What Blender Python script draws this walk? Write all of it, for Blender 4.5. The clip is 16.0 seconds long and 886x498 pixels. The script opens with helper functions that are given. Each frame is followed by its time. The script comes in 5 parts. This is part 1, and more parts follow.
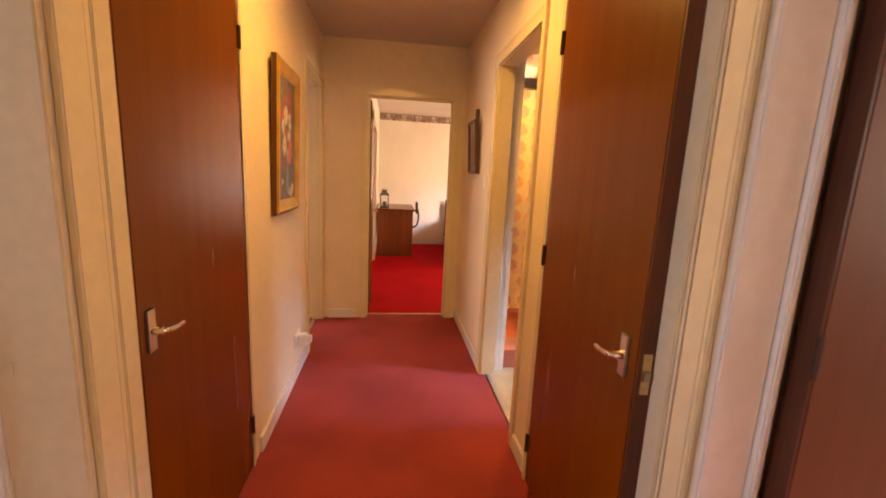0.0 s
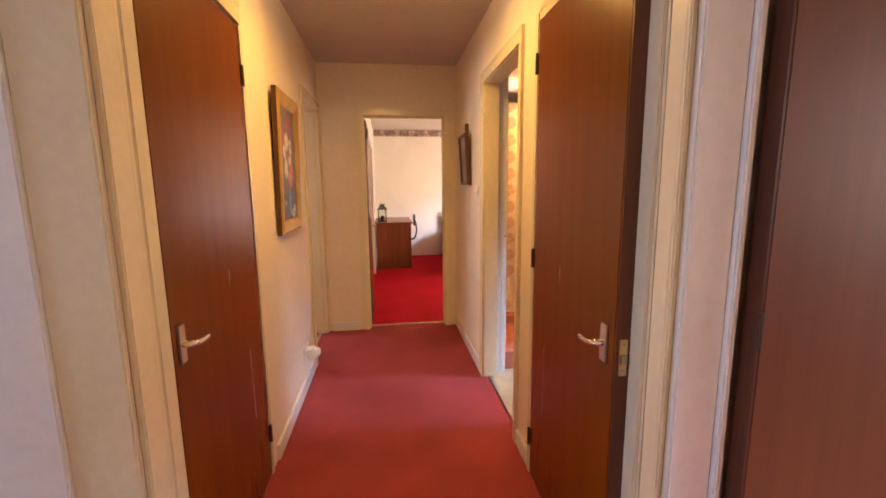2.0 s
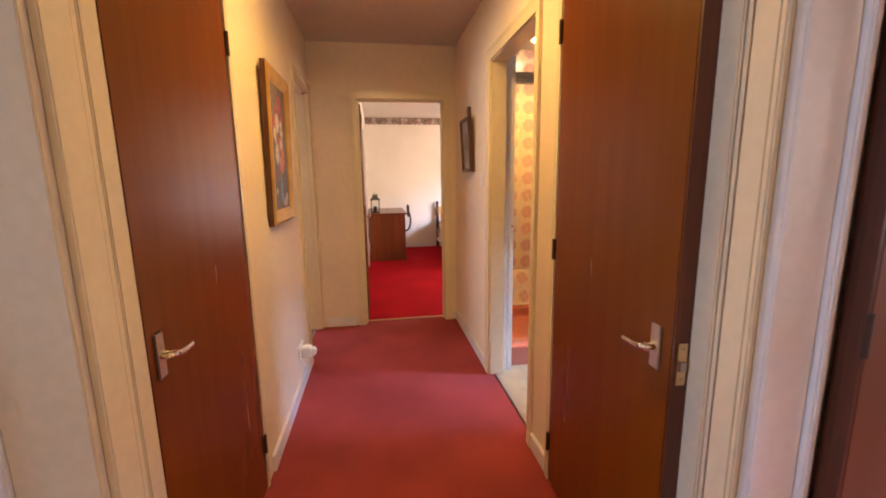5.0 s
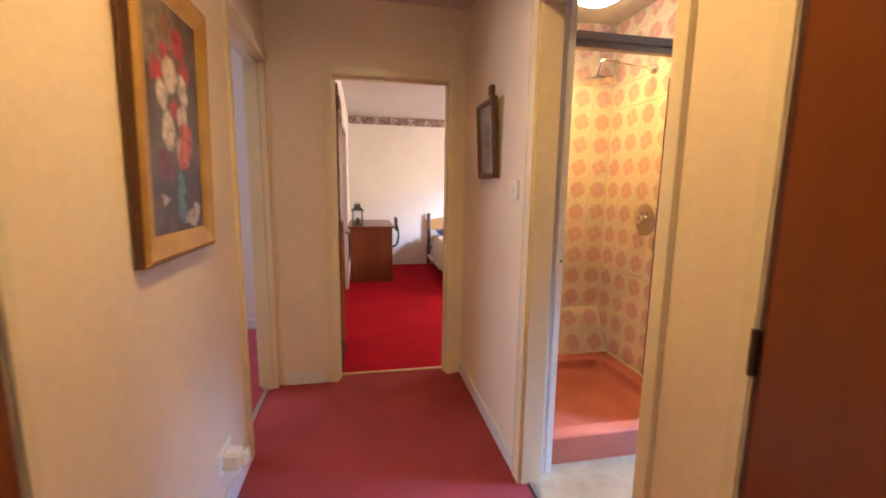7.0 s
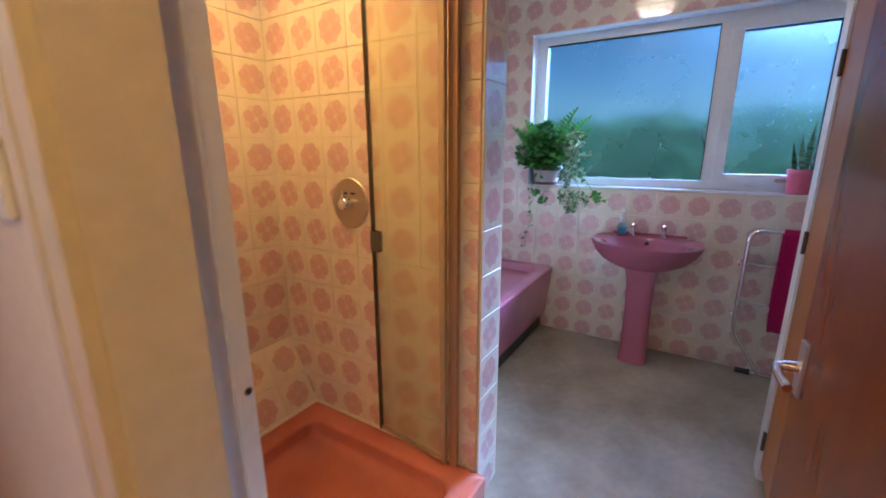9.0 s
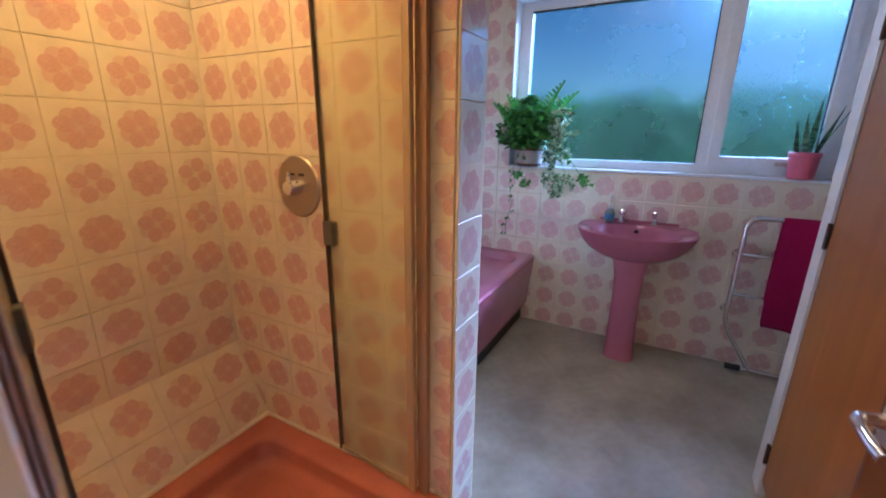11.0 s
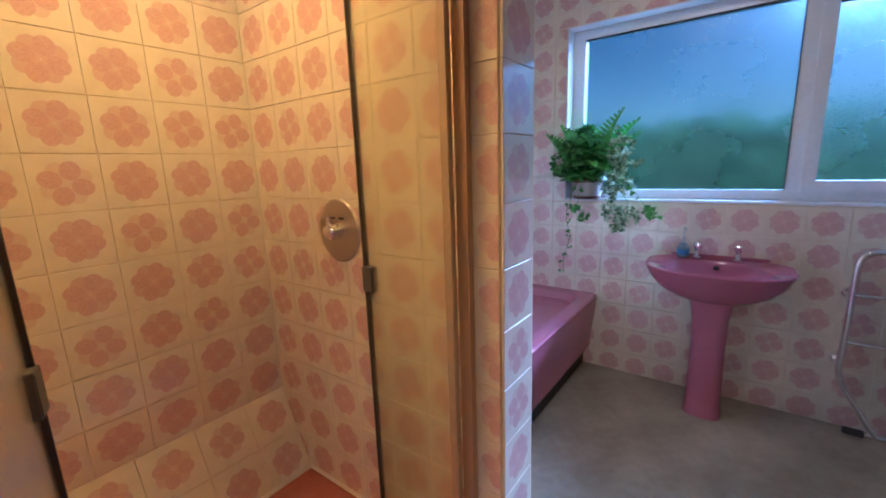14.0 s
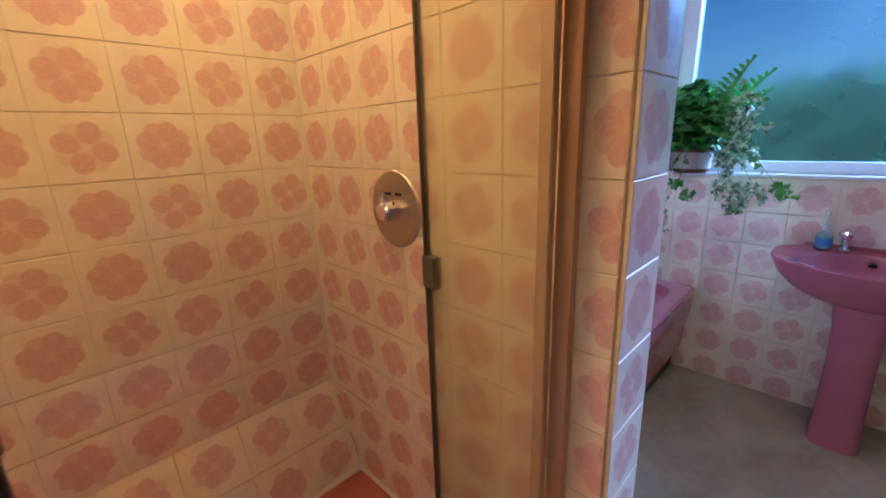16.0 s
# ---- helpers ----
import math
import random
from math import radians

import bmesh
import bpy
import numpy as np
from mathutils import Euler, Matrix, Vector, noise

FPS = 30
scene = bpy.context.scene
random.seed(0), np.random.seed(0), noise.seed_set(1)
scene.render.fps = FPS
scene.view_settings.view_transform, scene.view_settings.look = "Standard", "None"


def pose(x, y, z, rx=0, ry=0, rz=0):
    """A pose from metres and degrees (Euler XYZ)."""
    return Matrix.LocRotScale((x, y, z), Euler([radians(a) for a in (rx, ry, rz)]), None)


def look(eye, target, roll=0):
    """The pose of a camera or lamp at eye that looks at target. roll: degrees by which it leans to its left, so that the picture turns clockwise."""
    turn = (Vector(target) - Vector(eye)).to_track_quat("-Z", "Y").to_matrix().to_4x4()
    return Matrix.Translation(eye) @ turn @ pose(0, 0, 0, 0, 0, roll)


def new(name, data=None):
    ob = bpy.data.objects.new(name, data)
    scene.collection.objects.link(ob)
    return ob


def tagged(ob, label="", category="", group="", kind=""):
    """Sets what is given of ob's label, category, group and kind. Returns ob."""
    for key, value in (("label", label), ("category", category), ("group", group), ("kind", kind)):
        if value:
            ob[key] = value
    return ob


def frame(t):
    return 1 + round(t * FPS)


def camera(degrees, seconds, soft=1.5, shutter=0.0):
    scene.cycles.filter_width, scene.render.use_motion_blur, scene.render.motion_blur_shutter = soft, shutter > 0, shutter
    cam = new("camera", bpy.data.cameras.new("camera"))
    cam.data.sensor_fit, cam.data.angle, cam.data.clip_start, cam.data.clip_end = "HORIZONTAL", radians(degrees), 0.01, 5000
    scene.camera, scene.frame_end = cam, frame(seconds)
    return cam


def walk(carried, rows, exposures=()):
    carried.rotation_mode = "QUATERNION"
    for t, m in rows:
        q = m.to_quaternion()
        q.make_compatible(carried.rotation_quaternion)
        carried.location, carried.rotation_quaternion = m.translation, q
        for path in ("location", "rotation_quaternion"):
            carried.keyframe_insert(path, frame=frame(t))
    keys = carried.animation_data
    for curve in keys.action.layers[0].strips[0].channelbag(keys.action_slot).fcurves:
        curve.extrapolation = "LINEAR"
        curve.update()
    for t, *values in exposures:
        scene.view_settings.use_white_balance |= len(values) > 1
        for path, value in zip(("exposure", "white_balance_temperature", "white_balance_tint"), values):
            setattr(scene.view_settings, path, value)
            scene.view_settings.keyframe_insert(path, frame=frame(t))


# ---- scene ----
cam = camera(94.4, 16.0, soft=1.8, shutter=0.4)
PATH = [
    (0, (-0.026, 0.116, 1.298), (0.234, 2.068, 0.948), 2.7),
    (0.5, (0.005, 0.009, 1.31), (0.216, 1.961, 0.93), 1.2),
    (1, (-0.015, -0.011, 1.314), (0.185, 1.938, 0.913), -0.6),
    (1.5, (-0.027, -0.019, 1.315), (0.239, 1.941, 1.02), 0.5),
    (2, (-0.026, -0.012, 1.314), (0.234, 1.948, 1.013), -0.6),
    (2.5, (-0.019, -0.003, 1.323), (0.222, 1.966, 1.064), -2.0),
    (3, (-0.021, 0.008, 1.318), (0.205, 1.975, 1.034), -1.8),
    (3.5, (-0.021, 0.031, 1.312), (0.297, 1.977, 0.981), -2.0),
    (4, (-0.054, 0.048, 1.311), (0.269, 1.995, 0.991), -1.1),
    (4.2, (-0.072, 0.058, 1.308), (0.264, 2.002, 0.979), -1.0),
    (6.3, (-0.104, 0.653, 1.264), (0.147, 2.605, 0.908), -0.4),
    (6.5, (-0.109, 0.771, 1.264), (0.215, 2.706, 0.876), -0.4),
    (7, (-0.061, 1.101, 1.275), (0.324, 3.042, 0.979), 0.8),
    (7.5, (0.008, 1.425, 1.277), (0.712, 3.273, 0.985), 0.7),
    (8, (0.097, 1.754, 1.299), (1.303, 3.316, 0.972), -0.8),
    (8.5, (0.285, 2.011, 1.29), (1.785, 3.284, 0.93), -1.3),
    (8.7, (0.365, 2.102, 1.297), (1.979, 3.196, 0.852), -0.6),
    (10.8, (0.734, 2.3, 1.292), (2.449, 3.195, 0.783), 0.6),
    (11, (0.699, 2.28, 1.275), (2.386, 3.2, 0.722), 0.6),
    (11.5, (0.641, 2.237, 1.254), (2.316, 3.141, 0.64), 0.1),
    (12, (0.656, 2.185, 1.255), (2.371, 3.06, 0.711), -1.6),
    (12.5, (0.667, 2.177, 1.238), (2.364, 3.093, 0.708), -2.1),
    (13, (0.685, 2.188, 1.222), (2.345, 3.175, 0.702), -2.5),
    (13.5, (0.702, 2.235, 1.249), (2.315, 3.33, 0.799), -2.7),
    (14, (0.815, 2.309, 1.282), (2.386, 3.483, 0.888), -2.0),
    (14.5, (0.861, 2.359, 1.283), (2.325, 3.659, 0.873), -1.4),
    (15, (0.886, 2.371, 1.282), (2.285, 3.735, 0.856), -0.9),
    (15.5, (0.908, 2.392, 1.253), (2.229, 3.819, 0.784), -1.6),
    (16, (0.994, 2.514, 1.266), (2.357, 3.882, 0.746), -2.0),
]
walk(cam, [(t, look(eye, target, roll)) for t, eye, target, roll in PATH], [(0, 0.7, 7600, 25), (1.0, 0.77, 6500, 20), (6.9, 0.64, 5200, 17), (7.8, 0.16, 4800, 12), (8.6, 0.16, 5000, 20), (11, 0.14, 4900, 20), (13.3, 0.15, 4950, 20), (14.2, 0.0, 4700, 21), (16, 0.04, 4700, 23)])

# ---- light ----
world = bpy.data.worlds.new("sky")
scene.world = world
world.use_nodes = True
wn = world.node_tree
sky = wn.nodes.new("ShaderNodeTexSky")
sky.sky_type = "NISHITA"
sky.sun_disc = False
sky.sun_elevation, sky.sun_rotation = radians(46), radians(286)
sky.air_density, sky.dust_density, sky.ozone_density = 1.0, 0.0, 3.0
wn.nodes["Background"].inputs["Strength"].default_value = 0.07
wn.links.new(sky.outputs[0], wn.nodes["Background"].inputs["Color"])

sun = new("sun", bpy.data.lights.new("sun", "SUN"))
sun.data.energy, sun.data.angle, sun.data.color = 3.6, radians(12), (1, 0.95, 0.88)
sun.matrix_world = look((-20, 5.7, 21.5), (0, 0, 0))


def disc_lamp(name, x, y, z, watts, colour, wide, spread=172):
    """Light of a flush ceiling lamp, which shines down from its opal disc."""
    ob = new(name, bpy.data.lights.new(name, "AREA"))
    ob.data.shape, ob.data.size = "DISK", wide
    ob.data.energy, ob.data.color = watts, colour
    ob.data.spread = radians(spread)
    ob.location = (x, y, z)
    return ob


def daylight(name, eye, target, wide, high, watts, colour):
    """Skylight that comes in through a window."""
    ob = new(name, bpy.data.lights.new(name, "AREA"))
    ob.data.shape, ob.data.size, ob.data.size_y = "RECTANGLE", wide, high
    ob.data.energy, ob.data.color = watts, colour
    ob.matrix_world = look(eye, target)
    return ob


disc_lamp("hall_lamp_light", 0.0, 1.9, 2.272, 10.0, (1, 0.51, 0.07), 0.22)
# Added fill light for the near jambs; no lamp is known there.
disc_lamp("lobby_fill_light", 0.0, -0.8, 2.272, 3.0, (1, 0.52, 0.08), 0.22)
disc_lamp("shower_lamp_light", 1.22, 3.3, 2.272, 8.6, (1, 0.5, 0.075), 0.22, 130)
disc_lamp("bathroom_lamp_light", 2.5, 2.6, 2.272, 1.7, (1, 0.86, 0.68), 0.22)
BLUE = (0.56, 0.72, 1.0)
daylight("bathroom_window_sky", (8.0, -0.2, 4.3), (2.4, 2.6, 0.8), 4.4, 1.5, 2150, BLUE)
daylight("bedroom_window_sky", (3.33, 5.8, 1.35), (0, 6.9, 0.6), 1.6, 1.0, 84, (1.0, 0.75, 0.46))
daylight("west_bedroom_window_sky", (-4.15, 5.5, 1.5), (0, 5.0, 0.9), 2.0, 1.1, 62, (0.92, 0.9, 0.92))
daylight("west_room_window_sky", (-4.15, 0.15, 1.5), (0, 0.3, 0.9), 1.4, 1.1, 36, (0.56, 0.77, 1.0))
daylight("east_room_window_sky", (3.25, -0.4, 1.5), (0, 0.2, 0.9), 1.3, 1.1, 12, (1.0, 0.86, 0.7))

# ---- materials ----
def material(name, colour, rough=0.5, metal=0.0, **inputs):
    m = bpy.data.materials.new(name)
    m.use_nodes = True
    b = m.node_tree.nodes["Principled BSDF"]
    b.inputs["Base Color"].default_value = (*colour, 1)
    b.inputs["Roughness"].default_value = rough
    b.inputs["Metallic"].default_value = metal
    for key, value in inputs.items():
        b.inputs[key.replace("_", " ")].default_value = value
    return m


def node(m, kind, **inputs):
    n = m.node_tree.nodes.new(kind)
    for key, value in inputs.items():
        n.inputs[key].default_value = value
    return n


def join(m, a, out, b, into):
    m.node_tree.links.new(a.outputs[out], b.inputs[into])


def shader(m):
    return m.node_tree.nodes["Principled BSDF"]


def coords(m, stretch=(1, 1, 1), world_space=False):
    """Object or world coordinates, stretched."""
    if world_space:
        c = m.node_tree.nodes.new("ShaderNodeNewGeometry")
        out = "Position"
    else:
        c = m.node_tree.nodes.new("ShaderNodeTexCoord")
        out = "Object"
    s = node(m, "ShaderNodeMapping")
    s.inputs["Scale"].default_value = stretch
    join(m, c, out, s, "Vector")
    return s


def mottled(m, at, scale, detail, dark, light, low=0.35, high=0.65):
    """Base colour that wanders between two tones."""
    n = node(m, "ShaderNodeTexNoise", Scale=scale, Detail=detail)
    join(m, at, "Vector", n, "Vector")
    r = node(m, "ShaderNodeValToRGB")
    r.color_ramp.elements[0].position, r.color_ramp.elements[1].position = low, high
    r.color_ramp.elements[0].color, r.color_ramp.elements[1].color = (*dark, 1), (*light, 1)
    join(m, n, "Fac", r, "Fac")
    return r


def layered(m, first, second, amount=0.5):
    mix = m.node_tree.nodes.new("ShaderNodeMix")
    mix.data_type, mix.blend_type = "RGBA", "MULTIPLY"
    mix.inputs[0].default_value = amount
    m.node_tree.links.new(first.outputs["Color"], mix.inputs[6])
    m.node_tree.links.new(second.outputs["Color"], mix.inputs[7])
    m.node_tree.links.new(mix.outputs[2], shader(m).inputs["Base Color"])
    return mix


def bumpy(m, at, scale, strength, distance=0.002, detail=3.0):
    n = node(m, "ShaderNodeTexNoise", Scale=scale, Detail=detail)
    join(m, at, "Vector", n, "Vector")
    b = node(m, "ShaderNodeBump", Strength=strength, Distance=distance)
    join(m, n, "Fac", b, "Height")
    join(m, b, "Normal", shader(m), "Normal")


def roughened(m, at, scale, low, high):
    n = node(m, "ShaderNodeTexNoise", Scale=scale, Detail=4.0)
    join(m, at, "Vector", n, "Vector")
    r = node(m, "ShaderNodeMapRange")
    r.inputs["To Min"].default_value, r.inputs["To Max"].default_value = low, high
    join(m, n, "Fac", r, "Value")
    join(m, r, "Result", shader(m), "Roughness")


def painted(name, colour, rough, grain=90, relief=0.25, distance=0.002):
    m = material(name, colour, rough)
    at = coords(m, world_space=True)
    c = np.array(colour)
    a = mottled(m, at, 1.6, 4, c * 0.93, c * 1.03)
    b = mottled(m, at, 40, 3, (0.93, 0.93, 0.92), (1, 1, 1))
    layered(m, a, b, 0.7)
    bumpy(m, at, grain, relief, distance)
    return m


def wood(name, dark, light, rough=0.28, along="z", fine=1.0, pores=0.7):
    m = material(name, light, rough)
    s = {"z": (9, 9, 0.45), "x": (0.45, 9, 9), "y": (9, 0.45, 9)}[along]
    at = coords(m, tuple(v * fine for v in s))
    a = mottled(m, at, 2.2, 5, dark, light, 0.3, 0.72)
    at2 = coords(m, tuple(v * fine * (14 if v > 1 else 5) for v in s))
    b = mottled(m, at2, 1.6, 3, (pores, pores * 0.97, pores * 0.95), (1, 1, 1), 0.3, 0.6)
    layered(m, a, b, 0.75)
    roughened(m, at, 1.2, rough * 0.93, rough * 1.1)
    n = shader(m)
    n.inputs["Coat Weight"].default_value, n.inputs["Coat Roughness"].default_value = 0.05, 0.3
    n.inputs["Specular IOR Level"].default_value = 0.4
    return m


def carpet(name, dark, light):
    m = material(name, light, 0.95, Specular_IOR_Level=0.1)
    at = coords(m, world_space=True)
    a = mottled(m, at, 330, 2, dark, light, 0.3, 0.7)
    b = mottled(m, at, 2.3, 4, (0.66, 0.65, 0.68), (1, 1, 1), 0.32, 0.66)
    layered(m, a, b, 0.8)
    bumpy(m, at, 420, 0.8, 0.006, 2)
    return m


def curve_math(m, op, a, b=None):
    n = m.node_tree.nodes.new("ShaderNodeMath")
    n.operation = op
    for i, v in enumerate((a, b)):
        if v is None:
            continue
        if isinstance(v, (int, float)):
            n.inputs[i].default_value = v
        else:
            m.node_tree.links.new(v.outputs[0], n.inputs[i])
    return n


def flowered_tile():
    """Glazed tile with a printed flower: four rounded petals over four paler ones."""
    m = material("flowered_tile", (0.76, 0.7, 0.6), 0.1, 0.0, Specular_IOR_Level=0.6, Coat_Weight=0.7, Coat_Roughness=0.03, Coat_IOR=1.6)
    tree = m.node_tree
    tc = tree.nodes.new("ShaderNodeTexCoord")
    wob = node(m, "ShaderNodeTexNoise", Scale=70.0, Detail=2.0)
    oi = tree.nodes.new("ShaderNodeObjectInfo")
    tree.links.new(tc.outputs["Object"], wob.inputs["Vector"])
    sep = tree.nodes.new("ShaderNodeSeparateXYZ")
    tree.links.new(tc.outputs["Object"], sep.inputs[0])

    class Pick:
        def __init__(self, out):
            self.outputs = [out]
    x, y = Pick(sep.outputs[0]), Pick(sep.outputs[1])
    r = curve_math(m, "SQRT", curve_math(m, "ADD", curve_math(m, "MULTIPLY", x, x), curve_math(m, "MULTIPLY", y, y)))
    th = curve_math(m, "ARCTAN2", y, x)

    def petals(turn, away, long, wide):
        quarter = math.pi / 2
        p = curve_math(m, "PINGPONG", curve_math(m, "ADD", th, turn + 4 * math.pi), quarter / 2)
        px = curve_math(m, "MULTIPLY", r, curve_math(m, "COSINE", p))
        py = curve_math(m, "MULTIPLY", r, curve_math(m, "SINE", p))
        ex = curve_math(m, "DIVIDE", curve_math(m, "SUBTRACT", px, away), long)
        ey = curve_math(m, "DIVIDE", py, wide)
        d = curve_math(m, "SQRT", curve_math(m, "ADD", curve_math(m, "MULTIPLY", ex, ex), curve_math(m, "MULTIPLY", ey, ey)))
        d = curve_math(m, "ADD", d, curve_math(m, "MULTIPLY", curve_math(m, "SUBTRACT", Pick(wob.outputs["Fac"]), 0.5), 0.16))
        s = node(m, "ShaderNodeMapRange")
        s.interpolation_type = "SMOOTHSTEP"
        s.inputs["From Min"].default_value, s.inputs["From Max"].default_value = 1.06, 0.92
        tree.links.new(d.outputs[0], s.inputs["Value"])
        return s
    front = petals(0.32, 0.0345, 0.025, 0.0225)
    back = petals(0.32 + math.pi / 4, 0.03, 0.0285, 0.025)
    glaze = mottled(m, coords(m), 14, 3, (0.72, 0.65, 0.51), (0.78, 0.71, 0.57))
    pale = tree.nodes.new("ShaderNodeMapRange")
    tree.links.new(oi.outputs["Random"], pale.inputs["Value"])
    pale.inputs["To Min"].default_value, pale.inputs["To Max"].default_value = 0.5, 1.15
    pale.clamp = False
    fb = curve_math(m, "MULTIPLY", back, pale)
    mix1 = tree.nodes.new("ShaderNodeMix")
    mix1.data_type = "RGBA"
    tree.links.new(fb.outputs[0], mix1.inputs[0])
    tree.links.new(glaze.outputs["Color"], mix1.inputs[6])
    mix1.inputs[7].default_value = (0.665, 0.46, 0.405, 1)
    ink = mottled(m, coords(m), 160, 2, (0.6, 0.375, 0.345), (0.67, 0.435, 0.395))
    mix2 = tree.nodes.new("ShaderNodeMix")
    mix2.data_type = "RGBA"
    tree.links.new(curve_math(m, "MULTIPLY", front, 0.92).outputs[0], mix2.inputs[0])
    tree.links.new(mix1.outputs[2], mix2.inputs[6])
    tree.links.new(ink.outputs["Color"], mix2.inputs[7])
    tree.links.new(mix2.outputs[2], shader(m).inputs["Base Color"])
    bumpy(m, coords(m), 22, 0.12, 0.002, 2)
    return m


CREAM = painted("cream_wallpaper", (0.78, 0.68, 0.52), 0.7, 260, 0.16, 0.002)
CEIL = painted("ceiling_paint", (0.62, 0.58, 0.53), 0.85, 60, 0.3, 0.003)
WHITEWALL = painted("white_wall_paint", (0.78, 0.72, 0.64), 0.75, 120, 0.15)
GLOSS = painted("cream_gloss_paint", (0.77, 0.7, 0.5), 0.24, 24, 0.035)
WHITE = painted("white_gloss_paint", (0.8, 0.8, 0.79), 0.25, 24, 0.035)
VENEER = wood("sapele_veneer", (0.15, 0.041, 0.0012), (0.178, 0.051, 0.0016), 0.26, pores=0.93)
DARK_VENEER = wood("dark_sapele_veneer", (0.135, 0.04, 0.008), (0.17, 0.052, 0.011), 0.46, pores=0.86)
LIPPING = wood("dark_wood_edge", (0.07, 0.022, 0.01), (0.14, 0.045, 0.02), 0.4)
PALE_VENEER = wood("pale_veneer", (0.29, 0.108, 0.02), (0.37, 0.142, 0.028), 0.35, pores=0.86)
ROSE_CARPET = carpet("rose_carpet", (0.27, 0.04, 0.043), (0.52, 0.102, 0.102))
RED_CARPET = carpet("red_carpet", (0.34, 0.002, 0.008), (0.6, 0.006, 0.016))
CHROME = material("chrome", (0.82, 0.82, 0.83), 0.1, 1.0)
STEEL = material("brushed_steel", (0.5, 0.45, 0.39), 0.38, 1.0)
roughened(STEEL, coords(STEEL), 160, 0.34, 0.44)
SATIN = material("satin_chrome", (0.66, 0.63, 0.58), 0.36, 0.9)
roughened(SATIN, coords(SATIN), 120, 0.3, 0.42)
BRASS = material("brass", (0.72, 0.55, 0.28), 0.3, 1.0)
DARK_METAL = material("dark_hinge_metal", (0.09, 0.06, 0.045), 0.45, 0.8)
ALU = material("aged_aluminium", (0.42, 0.4, 0.39), 0.38, 0.85)
roughened(ALU, coords(ALU), 25, 0.3, 0.55)
POST = material("dark_bronze_post", (0.42, 0.28, 0.17), 0.4, 0.4)
roughened(POST, coords(POST), 25, 0.32, 0.52)
BRONZE = material("bronzed_aluminium", (0.46, 0.36, 0.24), 0.4, 0.35)
roughened(BRONZE, coords(BRONZE), 25, 0.28, 0.5)
STRIP = material("brown_sealing_strip", (0.05, 0.034, 0.03), 0.55)
RIBBED = material("ribbed_brown_metal", (0.42, 0.28, 0.24), 0.5, 0.2)
CLIP = material("dark_grey_clip_metal", (0.13, 0.125, 0.125), 0.42, 0.5)
RUBBER = material("black_rubber", (0.02, 0.02, 0.022), 0.6)
PLASTIC = material("white_plastic", (0.78, 0.77, 0.72), 0.35)
TILE = flowered_tile()
GROUT = painted("grout", (0.72, 0.61, 0.43), 0.9, 200, 0.3)
TILE_EDGE = painted("tile_edge_glaze", (0.72, 0.65, 0.52), 0.35, 60, 0.05)
PLAIN_TILE = painted("plain_glaze", (0.72, 0.66, 0.57), 0.2, 20, 0.05)
PINK = material("pink_ceramic", (0.5, 0.165, 0.215), 0.12, 0.0, Coat_Weight=0.4, Coat_Roughness=0.05)
layered(PINK, mottled(PINK, coords(PINK), 3, 3, (0.4, 0.122, 0.185), (0.46, 0.148, 0.215)), mottled(PINK, coords(PINK), 60, 2, (0.95, 0.95, 0.95), (1, 1, 1)), 0.6)
TRAY = material("pink_tray_acrylic", (0.56, 0.17, 0.16), 0.24)
layered(TRAY, mottled(TRAY, coords(TRAY), 4, 4, (0.47, 0.15, 0.1), (0.56, 0.19, 0.13)), mottled(TRAY, coords(TRAY), 90, 2, (0.93, 0.93, 0.93), (1, 1, 1)), 0.6)
SEAL = material("white_sealant", (0.78, 0.72, 0.62), 0.4)
VINYL = material("mottled_vinyl", (0.42, 0.39, 0.34), 0.38)
layered(VINYL, mottled(VINYL, coords(VINYL, world_space=True), 3.2, 5, (0.3, 0.262, 0.18), (0.48, 0.437, 0.33), 0.35, 0.68), mottled(VINYL, coords(VINYL, world_space=True), 26, 4, (0.84, 0.83, 0.8), (1, 1, 1), 0.3, 0.7), 0.8)
bumpy(VINYL, coords(VINYL, world_space=True), 35, 0.06, 0.001)
TOWEL = carpet("magenta_towelling", (0.28, 0.004, 0.055), (0.5, 0.012, 0.11))
SOIL = painted("soil", (0.05, 0.035, 0.025), 0.9)
LEAF = material("leaf_green", (0.06, 0.2, 0.04), 0.4, 0.0)
LEAF.node_tree.nodes["Principled BSDF"].inputs["Subsurface Weight"].default_value = 0.0
layered(LEAF, mottled(LEAF, coords(LEAF), 30, 2, (0.025, 0.13, 0.02), (0.1, 0.36, 0.05)), mottled(LEAF, coords(LEAF), 200, 2, (0.8, 0.8, 0.8), (1, 1, 1)), 0.6)
FERN = material("fern_green", (0.08, 0.36, 0.06), 0.4)
layered(FERN, mottled(FERN, coords(FERN), 30, 2, (0.05, 0.28, 0.04), (0.14, 0.48, 0.08)), mottled(FERN, coords(FERN), 200, 2, (0.85, 0.85, 0.85), (1, 1, 1)), 0.5)
IVY = material("variegated_ivy", (0.16, 0.28, 0.1), 0.4)
layered(IVY, mottled(IVY, coords(IVY), 45, 3, (0.035, 0.12, 0.03), (0.5, 0.6, 0.4), 0.38, 0.66), mottled(IVY, coords(IVY), 200, 2, (0.8, 0.8, 0.8), (1, 1, 1)), 0.5)
SNAKE = material("snake_plant_leaf", (0.05, 0.13, 0.06), 0.4)
layered(SNAKE, mottled(SNAKE, coords(SNAKE, (1, 1, 8)), 9, 3, (0.02, 0.07, 0.035), (0.1, 0.22, 0.11), 0.4, 0.6), mottled(SNAKE, coords(SNAKE), 80, 2, (0.85, 0.85, 0.85), (1, 1, 1)), 0.5)
